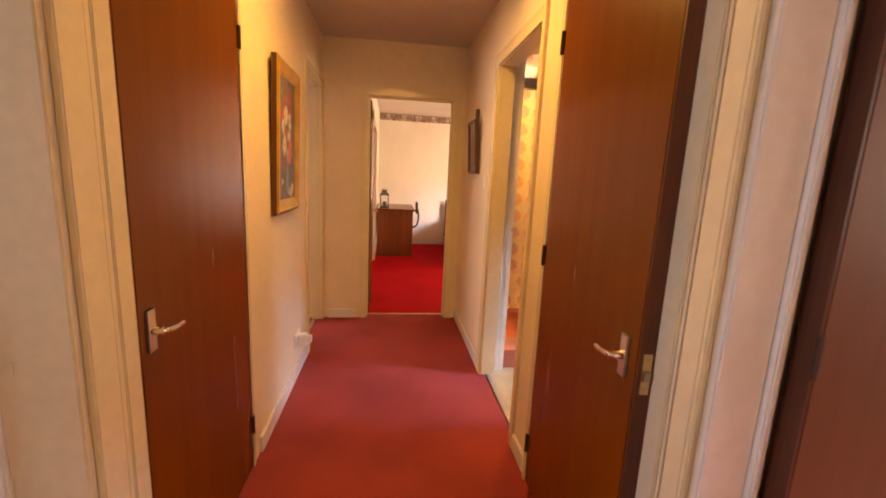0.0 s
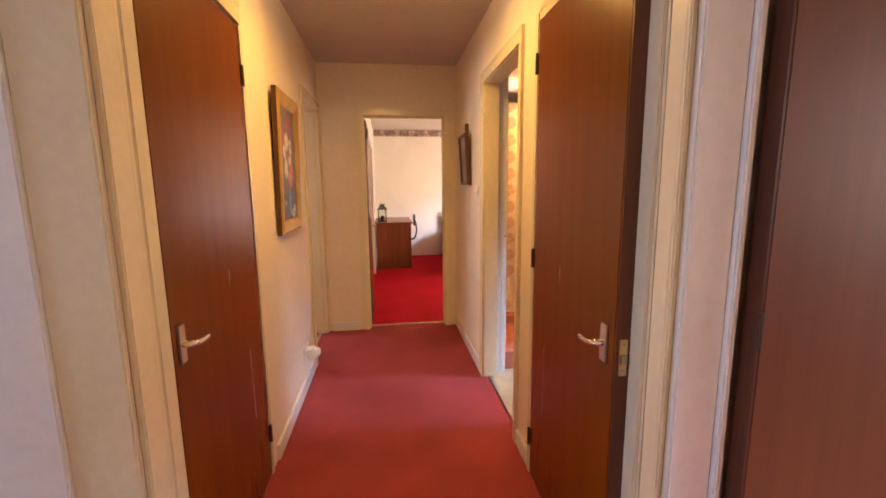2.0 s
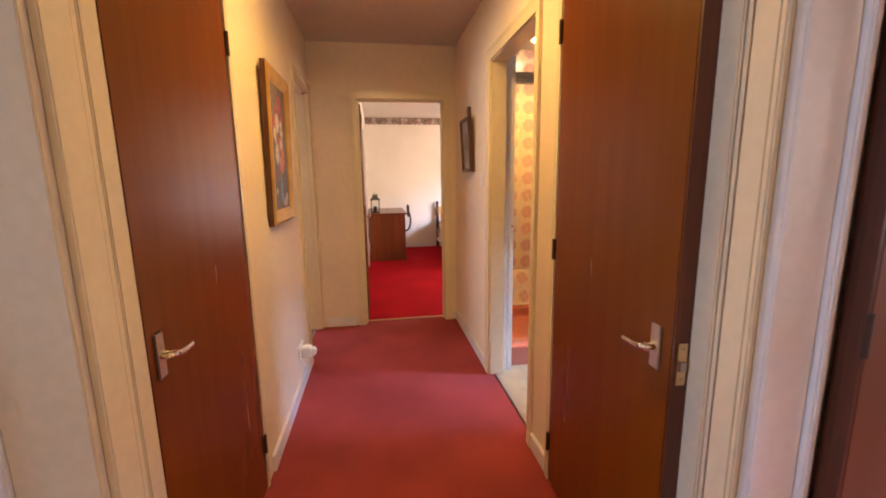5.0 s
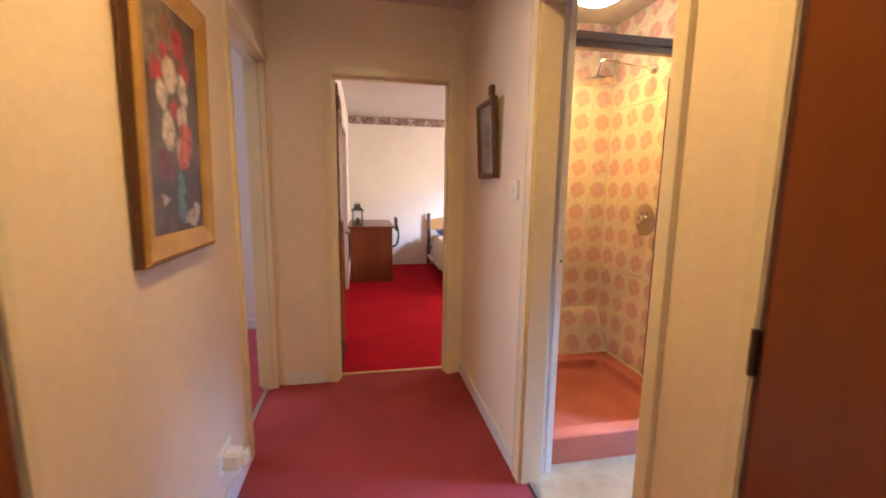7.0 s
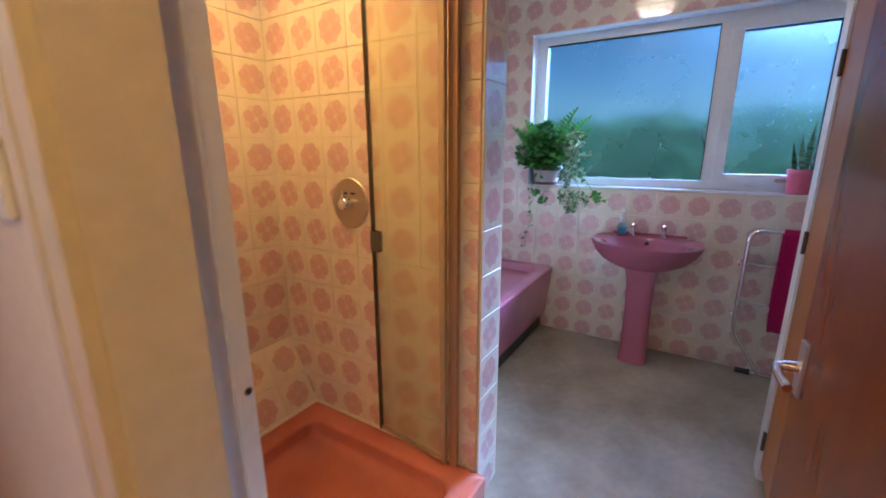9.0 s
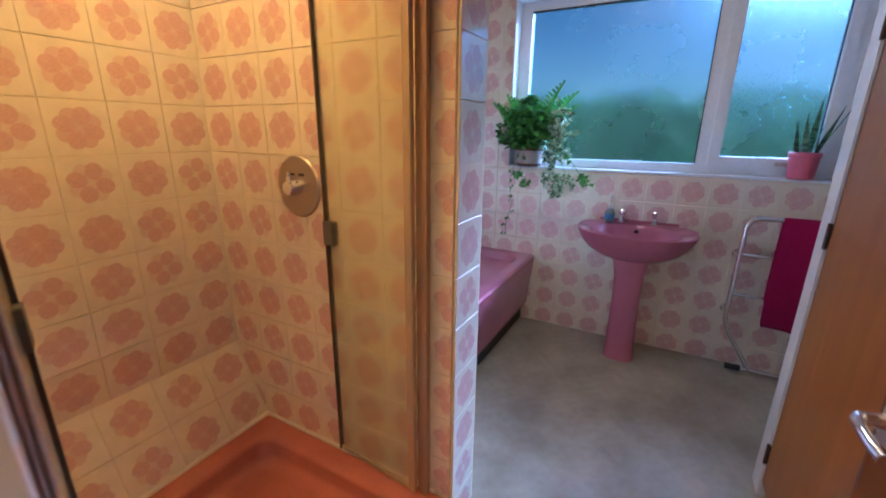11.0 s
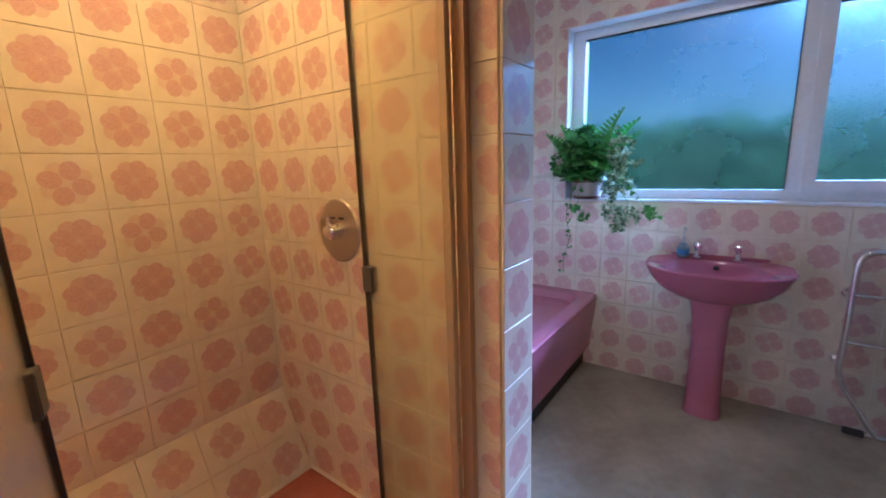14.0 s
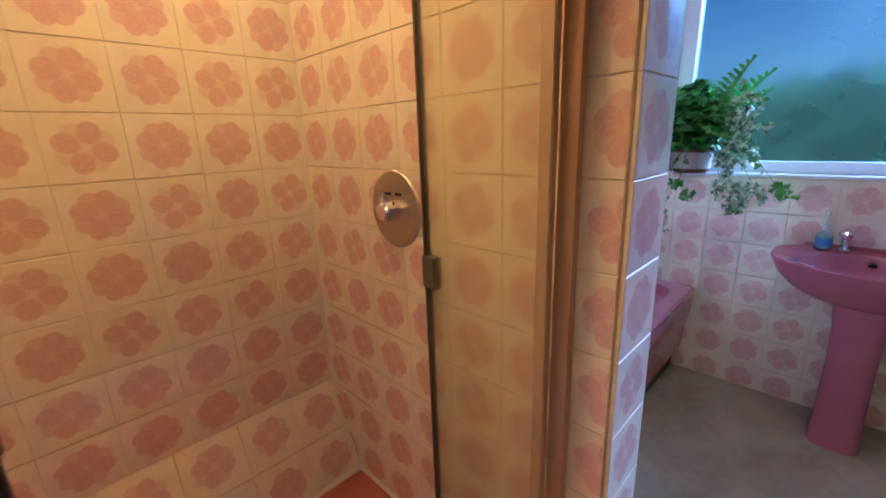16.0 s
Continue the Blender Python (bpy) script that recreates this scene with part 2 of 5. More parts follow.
WICKER = painted("whitewashed_wicker", (0.5, 0.47, 0.44), 0.8, 300, 0.5)
PINKPOT = painted("pink_glazed_pot", (0.6, 0.11, 0.18), 0.3, 60, 0.1)
GILT = material("gilt_frame", (0.45, 0.27, 0.06), 0.42, 0.4)
layered(GILT, mottled(GILT, coords(GILT), 7, 3, (0.46, 0.26, 0.03), (0.58, 0.36, 0.055)), mottled(GILT, coords(GILT), 120, 3, (0.84, 0.8, 0.74), (1, 1, 1)), 0.6)
bumpy(GILT, coords(GILT), 90, 0.15, 0.002)
DARKFRAME = wood("dark_frame_wood", (0.06, 0.025, 0.012), (0.14, 0.06, 0.025), 0.35)
DESK = wood("mahogany_desk_veneer", (0.13, 0.035, 0.012), (0.2, 0.06, 0.02), 0.3)
PINE = wood("pine", (0.5, 0.27, 0.08), (0.62, 0.37, 0.13), 0.35, "x")
DARKWOOD = wood("dark_bed_wood", (0.06, 0.025, 0.015), (0.13, 0.055, 0.03), 0.35)
LINEN = painted("cream_bed_linen", (0.66, 0.58, 0.5), 0.9, 500, 0.3)
BLUECLOTH = painted("blue_pillow_cloth", (0.05, 0.08, 0.22), 0.9, 500, 0.3)
BLACK = material("black_plastic", (0.02, 0.02, 0.022), 0.45)
LANTERN = material("grey_lantern_metal", (0.1, 0.1, 0.1), 0.5, 0.6)
UPVC = painted("white_window_plastic", (0.78, 0.8, 0.82), 0.3, 20, 0.03)
HEDGE = material("hedge_leaf", (0.05, 0.11, 0.05), 0.5)
layered(HEDGE, mottled(HEDGE, coords(HEDGE, world_space=True), 20, 3, (0.06, 0.15, 0.08), (0.15, 0.29, 0.14)), mottled(HEDGE, coords(HEDGE, world_space=True), 90, 2, (0.6, 0.6, 0.6), (1, 1, 1)), 0.7)
EARTH = painted("lawn", (0.05, 0.08, 0.03), 0.95, 40, 0.6, 0.02)
WHITELIGHT = material("lamp_diffuser", (0.85, 0.82, 0.75), 0.4, 0.0, Emission_Strength=9.0)
shader(WHITELIGHT).inputs["Emission Color"].default_value = (1, 0.72, 0.38, 1)


def see_through(name, colour, rough, bump_scale, bump_strength, ior=1.3):
    m = material(name, colour, rough, 0.0, Transmission_Weight=1.0, IOR=ior)
    bumpy(m, coords(m, world_space=True), bump_scale, bump_strength, 0.002, 2)
    return m


FROST = see_through("frosted_glass", (0.66, 0.84, 0.9), 0.2, 110, 0.35)
misted = mottled(FROST, coords(FROST, world_space=True), 2.2, 2, (0.42, 0.64, 0.69), (0.5, 0.74, 0.79), 0.2, 0.8)
join(FROST, misted, "Color", shader(FROST), "Base Color")
roughened(FROST, coords(FROST, world_space=True), 3, 0.23, 0.31)
SMOKED = see_through("smoked_shower_glass", (0.76, 0.72, 0.6), 0.26, 260, 0.1, 1.15)
shader(SMOKED).inputs["Transmission Weight"].default_value = 0.86
WATER = see_through("water_beads", (0.45, 0.66, 0.74), 0.08, 5, 0.0, 1.33)
CLEAR = see_through("clear_glass", (0.95, 0.97, 0.97), 0.02, 5, 0.0)


def oil_painting(name, ground_dark, ground_light, blobs, wobble=0.05):
    """A painted canvas: soft-edged daubs (x, z, radius, height ratio, colour) over a mottled ground."""
    m = material(name, ground_light, 0.42)
    tree = m.node_tree
    tc = tree.nodes.new("ShaderNodeTexCoord")
    n = node(m, "ShaderNodeTexNoise", Scale=22.0, Detail=4.0)
    tree.links.new(tc.outputs["Object"], n.inputs["Vector"])
    sub = tree.nodes.new("ShaderNodeVectorMath")
    sub.operation = "SUBTRACT"
    sub.inputs[1].default_value = (0.5, 0.5, 0.5)
    tree.links.new(n.outputs["Color"], sub.inputs[0])
    sc = tree.nodes.new("ShaderNodeVectorMath")
    sc.operation = "SCALE"
    sc.inputs["Scale"].default_value = wobble * 2
    tree.links.new(sub.outputs[0], sc.inputs[0])
    add = tree.nodes.new("ShaderNodeVectorMath")
    tree.links.new(tc.outputs["Object"], add.inputs[0])
    tree.links.new(sc.outputs[0], add.inputs[1])
    last = mottled(m, coords(m), 9, 5, ground_dark, ground_light).outputs["Color"]
    for x, z, r, tall, colour in blobs:
        mp = node(m, "ShaderNodeMapping")
        mp.vector_type = "POINT"
        mp.inputs["Scale"].default_value = (1 / r, 0, 1 / (r * tall))
        mp.inputs["Location"].default_value = (-x / r, 0, -z / (r * tall))
        tree.links.new(add.outputs[0], mp.inputs["Vector"])
        ln = tree.nodes.new("ShaderNodeVectorMath")
        ln.operation = "LENGTH"
        tree.links.new(mp.outputs[0], ln.inputs[0])
        s = node(m, "ShaderNodeMapRange")
        s.interpolation_type = "SMOOTHSTEP"
        s.inputs["From Min"].default_value, s.inputs["From Max"].default_value = 1.1, 0.7
        tree.links.new(ln.outputs["Value"], s.inputs["Value"])
        mix = tree.nodes.new("ShaderNodeMix")
        mix.data_type = "RGBA"
        tree.links.new(s.outputs[0], mix.inputs[0])
        tree.links.new(last, mix.inputs[6])
        tone = mottled(m, coords(m), 40, 4, tuple(0.6 * v for v in colour), tuple(min(0.8, 1.25 * v) for v in colour))
        tree.links.new(tone.outputs["Color"], mix.inputs[7])
        last = mix.outputs[2]
    tree.links.new(last, shader(m).inputs["Base Color"])
    bumpy(m, coords(m), 70, 0.35, 0.003)
    return m

# ---- building helpers ----
def box(bm, x0, y0, z0, x1, y1, z1):
    made = bmesh.ops.create_cube(bm, size=1)["verts"]
    bmesh.ops.transform(bm, verts=made, matrix=Matrix.Translation(((x0 + x1) / 2, (y0 + y1) / 2, (z0 + z1) / 2)) @ Matrix.Diagonal((abs(x1 - x0), abs(y1 - y0), abs(z1 - z0), 1)))
    return made


def rod(bm, a, b, r0, r1=None, seg=12):
    a, b = Vector(a), Vector(b)
    made = bmesh.ops.create_cone(bm, cap_ends=True, segments=seg, radius1=r0, radius2=r0 if r1 is None else r1, depth=(b - a).length)["verts"]
    turn = (b - a).to_track_quat("Z", "Y").to_matrix().to_4x4()
    bmesh.ops.transform(bm, verts=made, matrix=Matrix.Translation((a + b) / 2) @ turn)
    return made


def lathe(bm, profile, seg=24, middle=(0, 0, 0)):
    """Turns (radius, height) pairs round the z axis."""
    rings = [[bm.verts.new((middle[0] + max(r, 1e-4) * math.cos(2 * math.pi * i / seg), middle[1] + max(r, 1e-4) * math.sin(2 * math.pi * i / seg), middle[2] + z)) for i in range(seg)] for r, z in profile]
    for a, b in zip(rings, rings[1:]):
        for i in range(seg):
            bm.faces.new((a[i], a[(i + 1) % seg], b[(i + 1) % seg], b[i]))
    bm.faces.new(rings[0][::-1])
    bm.faces.new(rings[-1])


def tube(bm, points, radius, seg=10):
    """A round tube along points."""
    pts = [Vector(p) for p in points]
    rings = []
    side = None
    for i, p in enumerate(pts):
        way = (pts[min(i + 1, len(pts) - 1)] - pts[max(i - 1, 0)]).normalized()
        if side is None:
            side = way.orthogonal().normalized()
        side = (side - way * side.dot(way)).normalized()
        up = way.cross(side)
        rings.append([bm.verts.new(p + radius * (math.cos(2 * math.pi * k / seg) * side + math.sin(2 * math.pi * k / seg) * up)) for k in range(seg)])
    for a, b in zip(rings, rings[1:]):
        for k in range(seg):
            bm.faces.new((a[k], a[(k + 1) % seg], b[(k + 1) % seg], b[k]))
    bm.faces.new(rings[0][::-1])
    bm.faces.new(rings[-1])


def rounded_path(points, radius, steps=6):
    """Rounds the corners of a polyline."""
    pts = [Vector(p) for p in points]
    out = [pts[0]]
    for a, b, c in zip(pts, pts[1:], pts[2:]):
        r = min(radius, (a - b).length * 0.49, (c - b).length * 0.49)
        p, q = b + (a - b).normalized() * r, b + (c - b).normalized() * r
        for i in range(steps + 1):
            t = i / steps
            out.append(p * (1 - t) ** 2 + b * 2 * t * (1 - t) + q * t * t)
    return out + [pts[-1]]


def loft(bm, rings, caps=True):
    made = [[bm.verts.new(p) for p in ring] for ring in rings]
    n = len(made[0])
    for a, b in zip(made, made[1:]):
        for i in range(n):
            bm.faces.new((a[i], a[(i + 1) % n], b[(i + 1) % n], b[i]))
    if caps:
        bm.faces.new(made[0][::-1])
        bm.faces.new(made[-1])


def soften(bm, width=0.003, segments=2):
    bmesh.ops.bevel(bm, geom=[e for e in bm.edges if len(e.link_faces) == 2 and e.calc_face_angle(0) > 0.6], offset=width, segments=segments, affect="EDGES", clamp_overlap=True)


def mesh_of(name, bm, mat, smooth=True):
    bmesh.ops.recalc_face_normals(bm, faces=bm.faces)
    me = bpy.data.meshes.new(name)
    bm.to_mesh(me)
    bm.free()
    me.materials.append(mat)
    if smooth:
        me.shade_smooth()
        me.set_sharp_from_angle(angle=radians(35))
    return me


def part(name, bm, mat, parent, label="", smooth=True):
    ob = new(name, mesh_of(name, bm, mat, smooth))
    ob.parent = parent
    if label:
        ob["label"] = label
    return ob


def thing(name, place, label, category, group="", turn=0.0):
    ob = new(name)
    ob.empty_display_size = 0.1
    ob.matrix_basis = pose(*place, 0, 0, turn)
    return tagged(ob, label, category, group)


def boxes(*dims, bevel=0.0):
    bm = bmesh.new()
    for d in dims:
        box(bm, *d)
    if bevel:
        soften(bm, bevel)
    return bm


def welded(*dims):
    """One closed mesh from boxes that touch."""
    cuts = [sorted({round(d[k + s], 4) for d in dims for s in (0, 3)}) for k in range(3)]
    mids = [[(p + q) / 2 for p, q in zip(c, c[1:])] for c in cuts]
    full = {(i, j, k) for i, x in enumerate(mids[0]) for j, y in enumerate(mids[1]) for k, z in enumerate(mids[2]) if any(d[0] < x < d[3] and d[1] < y < d[4] and d[2] < z < d[5] for d in dims)}
    bm, made = bmesh.new(), {}

    def vert(i, j, k):
        if (i, j, k) not in made:
            made[i, j, k] = bm.verts.new((cuts[0][i], cuts[1][j], cuts[2][k]))
        return made[i, j, k]
    for i, j, k in full:
        for way, ring in (((-1, 0, 0), ((0, 0, 0), (0, 0, 1), (0, 1, 1), (0, 1, 0))), ((1, 0, 0), ((1, 0, 0), (1, 1, 0), (1, 1, 1), (1, 0, 1))), ((0, -1, 0), ((0, 0, 0), (1, 0, 0), (1, 0, 1), (0, 0, 1))), ((0, 1, 0), ((0, 1, 0), (0, 1, 1), (1, 1, 1), (1, 1, 0))), ((0, 0, -1), ((0, 0, 0), (0, 1, 0), (1, 1, 0), (1, 0, 0))), ((0, 0, 1), ((0, 0, 1), (1, 0, 1), (1, 1, 1), (0, 1, 1)))):
            if (i + way[0], j + way[1], k + way[2]) not in full:
                bm.faces.new([vert(i + p, j + q, k + r) for p, q, r in ring])
    return bm


def structure(name, bm, mat, label):
    return tagged(new(name, mesh_of(name, bm, mat, False)), label, kind="structure")


def wall_x(x0, x1, y0, y1, z0, z1, holes=()):
    """Boxes of a wall that runs along y, with holes (y0, y1, z0, z1)."""
    dims, y = [], y0
    for a, b, c, d in sorted(holes):
        if a > y:
            dims.append((x0, y, z0, x1, a, z1))
        if c > z0:
            dims.append((x0, a, z0, x1, b, c))
        if d < z1:
            dims.append((x0, a, d, x1, b, z1))
        y = b
    if y < y1:
        dims.append((x0, y, z0, x1, y1, z1))
    return dims


def wall_y(y0, y1, x0, x1, z0, z1, holes=()):
    return [(b, a, c, e, d, f) for a, b, c, d, e, f in wall_x(y0, y1, x0, x1, z0, z1, holes)]


# ---- setting: walls, floors, ceilings ----
TOP = 2.36
LX, RX, END = -0.595, 0.6, 3.74
BACK, WIN, PART = 3.76, 3.34, 1.64
structure("wall_hall_west", welded(*wall_x(LX - 0.1, LX, -1.6, END, 0, TOP, [(0.05, 0.91, 0, 1.97), (1.06, 1.822, 0, 1.965), (3.015, 3.722, 0, 1.985)])), CREAM, "cream papered hallway wall with three door openings")
structure("wall_hall_east", welded(*wall_x(RX, RX + 0.09, -1.6, END, 0, TOP, [(-0.06, 0.775, 0, 1.97), (0.93, 1.66, 0, 1.965), (1.893, 2.64, 0, 1.97)])), CREAM, "cream papered hallway wall with door openings")
structure("wall_hall_end", welded(*wall_y(END, END + 0.1, -0.72, RX, 0, TOP, [(-0.245, 0.51, 0, 1.95)])), CREAM, "cream papered wall at the end of the hallway around the bedroom doorway")
structure("wall_hall_start", welded((LX - 0.1, -1.7, 0, RX + 0.09, -1.6, TOP)), CREAM, "plain cream wall closing the hallway")
structure("wall_bathroom_back", welded((RX + 0.09, BACK, 0, WIN, BACK + 0.08, TOP)), PLAIN_TILE, "glazed back wall of the bathroom and shower")
structure("wall_bathroom_window", welded(*wall_x(WIN, WIN + 0.24, 1.1, BACK + 0.08, 0, TOP, [(1.57, 3.23, 1.048, 2.04)])), GROUT, "tiled outer wall with a wide window opening")
structure("wall_bathroom_near", welded((2.4, 1.1, 0, WIN, 1.2, TOP)), PLAIN_TILE, "plain bathroom wall beside the cupboard")
structure("wall_shower_partition", welded((PART, 2.755, 0, 1.795, BACK, TOP)), GROUT, "narrow tiled partition between shower and bath")
structure("wall_bedroom_west", welded(*wall_x(-0.695, -0.255, 3.84, 7.85, 0, TOP, [(4.95, 6.27, 0, 1.9)]), (-0.695, 4.95, 0, -0.32, 6.27, 1.9)), WHITEWALL, "white bedroom wall with a built-in cupboard recess")
structure("wall_bedroom_far", welded((-4.2, 7.85, 0, WIN + 0.24, 7.95, TOP)), WHITEWALL, "pale far wall of the bedroom")
structure("wall_bedroom_east", welded(*wall_x(WIN, WIN + 0.24, 3.84, 7.85, 0, TOP, [(4.9, 6.7, 0.95, 2.1)])), WHITEWALL, "bedroom outer wall with a window opening")
structure("wall_bedroom_near", welded((RX, END + 0.1, 0, WIN, END + 0.104, TOP)), WHITEWALL, "bedroom side of the bathroom wall")
structure("wall_west_bedroom_outer", welded(*wall_x(-4.3, -4.2, -1.7, 7.95, 0, TOP, [(4.4, 6.6, 0.9, 2.1), (-0.6, 0.9, 0.9, 2.1)])), WHITEWALL, "outer wall of the west rooms with two window openings")
structure("wall_west_bedroom_near", welded((-4.2, 1.95, 0, LX - 0.1, 2.05, TOP)), WHITEWALL, "dividing wall between the west rooms")
structure("wall_west_bedroom_nib", welded((-1.11, 4.9, 0, -0.7, 5.4, TOP)), WHITEWALL, "boxed-in white wall corner of the west bedroom")
structure("wall_west_start", welded((-4.2, -1.7, 0, LX - 0.1, -1.6, TOP)), WHITEWALL, "plain wall closing the west room")
structure("wall_east_room", welded((RX + 0.09, 0.8, 0, 3.4, 0.86, TOP), (RX + 0.09, -1.7, 0, 3.4, -1.6, TOP), *wall_x(3.3, 3.4, -1.6, 0.8, 0, TOP, [(-1.1, 0.3, 0.9, 2.1)])), WHITEWALL, "plain walls of the east room with a window opening")
structure("wall_airing_cupboard", welded((RX + 0.09, 1.76, 0, 1.52, 1.82, TOP), (1.52, 1.76, 1.93, 2.4, 1.82, TOP), (2.34, 1.2, 0, 2.4, 1.76, TOP), (RX + 0.09, 1.1, 0, 2.4, 1.2, TOP)), PLAIN_TILE, "plain wall around the airing cupboard")

structure("floor_hall", boxes((LX - 0.07, -1.6, -0.1, RX + 0.03, END + 0.085, 0)), ROSE_CARPET, "worn rose-red hallway carpet")
structure("floor_bathroom", boxes((RX + 0.05, 1.1, -0.1, WIN, BACK, 0.003)), VINYL, "mottled grey-beige sheet vinyl bathroom floor")
structure("floor_bedroom", boxes((-0.7, END + 0.09, -0.1, WIN, 7.85, 0.002)), RED_CARPET, "bright red bedroom carpet")
structure("floor_west_bedroom", boxes((-4.2, -1.6, -0.1, LX - 0.07, 7.85, 0.001)), ROSE_CARPET, "rose carpet of the west rooms")
structure("floor_east_room", boxes((RX + 0.04, -1.6, -0.1, 3.4, 1.1, -0.002)), ROSE_CARPET, "rose carpet of the east room")
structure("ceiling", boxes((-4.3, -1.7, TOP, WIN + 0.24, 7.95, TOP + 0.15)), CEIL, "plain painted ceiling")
structure("ground", boxes((-900, -900, -0.35, 900, 900, -0.25)), EARTH, "grass ground outside")


def trim(name, dims, mat, label, bevel=0.004):
    return structure(name, boxes(*dims, bevel=bevel), mat, label)


def skirting(runs, name="baseboard", mat=None):
    """Each run: x0, y0, x1, y1 along a wall, and the way it faces."""
    for x0, y0, x1, y1, fx, fy in runs:
        t = 0.014
        bm = boxes((min(x0, x1) + min(0, fx * t), min(y0, y1) + min(0, fy * t), 0.0, max(x0, x1) + max(0, fx * t), max(y0, y1) + max(0, fy * t), 0.085))
        soften(bm, 0.005)
        structure(name, bm, mat or WHITE, "white gloss painted skirting board")


skirting([
    (LX, 1.9, LX, 2.985, 1, 0), (RX, 1.69, RX, 1.862, -1, 0), (RX, 2.695, RX, END, -1, 0),
    (-0.56, END, -0.31, END, 0, -1), (0.572, END, RX - 0.015, END, 0, -1),
    (-0.255, 3.86, -0.255, 4.95, 1, 0), (-0.255, 6.33, -0.255, 7.85, 1, 0), (-0.24, 7.85, WIN, 7.85, 0, -1),
    (-1.11, 4.9, -0.7, 4.9, 0, -1), (-1.11, 4.9, -1.11, 5.4, -1, 0), (-4.2, 7.85, -0.7, 7.85, 0, -1),
])


def door_lining(axis, at, depth, lo, hi, top, faces, mat=GLOSS, name="trim", wide=0.06, sides=(1, 1), stops=True, near=None):
    """Lining boards and architraves of a doorway in a wall. axis: the wall runs along it. faces: the sides with an architrave."""
    t, near = 0.022, near or wide
    a0, a1 = at, at + depth
    dims = [(lo - t, lo), (hi, hi + t)]
    lin = []
    for u0, u1 in dims:
        lin.append((a0, u0, 0, a1, u1, top + t))
    lin.append((a0, lo, top, a1, hi, top + t))
    mid = (a0 + a1) / 2
    if stops:
        for u0, u1 in ((lo, lo + 0.012), (hi - 0.012, hi)):
            lin.append((mid - 0.016, u0, 0, mid + 0.016, u1, top))
        lin.append((mid - 0.016, lo, top - 0.012, mid + 0.016, hi, top))
    arch = []
    for s in faces:
        f0, f1 = (a0 - 0.014, a0) if s < 0 else (a1, a1 + 0.014)
        b0, b1 = (a0 - 0.016, a0 - 0.014) if s < 0 else (a1 + 0.014, a1 + 0.016)
        if sides[0]:
            arch += [(f0, lo - near, 0, f1, lo - 0.006, top + wide), (b0, lo - near, 0, b1, lo - near + 0.016, top + wide)]
        if sides[1]:
            arch += [(f0, hi + 0.006, 0, f1, hi + wide, top + wide), (b0, hi + wide - 0.02, 0, b1, hi + wide, top + wide)]
        arch += [(f0, lo - 0.006, top + 0.006, f1, hi + 0.006, top + wide), (b0, lo - 0.006, top + wide - 0.02, b1, hi + 0.006, top + wide)]
    out = []
    for d in lin + arch:
        d = (min(d[0], d[3]), d[1], d[2], max(d[0], d[3]), d[4], d[5])
        out.append(d if axis == "y" else (d[1], d[0], d[2], d[4], d[3], d[5]))
    return trim(name, out, mat, "cream gloss painted door frame and architrave", 0.0025)


door_lining("y", LX - 0.1, 0.1, 1.08, 1.8, 1.945, (1,), wide=0.09, name="trim_door_west", sides=(0, 0))
trim("trim_door_west_side", [(LX, 0.918, 0, LX + 0.016, 0.93, 2.03), (LX, 0.93, 0, LX + 0.012, 0.998, 2.03), (LX, 0.998, 0, LX + 0.009, 1.018, 2.03), (LX, 1.018, 0, LX + 0.012, 1.072, 2.03), (LX, 1.806, 0, LX + 0.006, 1.835, 1.97)], GLOSS, "cream gloss painted architrave")
door_lining("y", RX, 0.09, 0.945, 1.638, 1.945, (-1,), name="trim_door_east", sides=(0, 0))
trim("trim_door_east_side", [(RX - 0.016, 0.79, 0, RX, 0.806, 2.03), (RX - 0.011, 0.806, 0, RX, 0.862, 2.03), (RX - 0.008, 0.862, 0, RX, 0.88, 2.03), (RX - 0.012, 0.88, 0, RX, 0.937, 2.03), (RX - 0.018, 1.644, 0, RX, 1.68, 1.985)], GLOSS, "cream gloss painted architrave")
door_lining("y", RX, 0.09, 1.915, 2.618, 1.95, (-1,), name="trim_bathroom_door", wide=0.072, near=0.05, stops=False)
door_lining("x", END, 0.1, -0.222, 0.488, 1.928, (-1,), name="trim_bedroom_door", wide=0.062)
door_lining("y", LX - 0.1, 0.1, 3.037, 3.7, 1.963, (1,), name="trim_west_bedroom_door", wide=0.048, sides=(1, 0))
trim("trim_west_room_jamb", [(LX - 0.13, 0.895, 0, LX + 0.004, 0.912, 1.97)], GLOSS, "cream gloss painted door jamb with a stop", 0.003)
trim("wall_west_room_return", [(LX - 0.5, 0.885, 0, LX - 0.13, 0.912, TOP)], WHITE, "white painted wall return beside the jamb")
trim("trim_east_room_jamb", [(RX - 0.004, 0.765, 0, RX + 0.1, 0.782, 1.97), (RX + 0.1, 0.75, 0, RX + 0.118, 0.782, 1.97)], WHITE, "cream gloss painted door jamb")
trim("threshold_strip_bathroom", [(RX + 0.035, 1.917, 0, RX + 0.06, 2.618, 0.007)], ALU, "thin metal carpet strip in the bathroom doorway", 0.002)
trim("threshold_strip_bedroom", [(-0.222, END + 0.075, 0, 0.488, END + 0.1, 0.007)], BRASS, "thin brass carpet strip in the bedroom doorway", 0.002)
trim("threshold_strip_west", [(LX - 0.085, 3.04, 0, LX - 0.06, 3.7, 0.007)], ALU, "thin metal carpet strip in the west doorway", 0.002)
trim("strike_plate", [(LX - 0.112, 0.8925, 0.905, LX - 0.098, 0.896, 0.935)], GLOSS, "small metal strike plate on the jamb", 0.001)
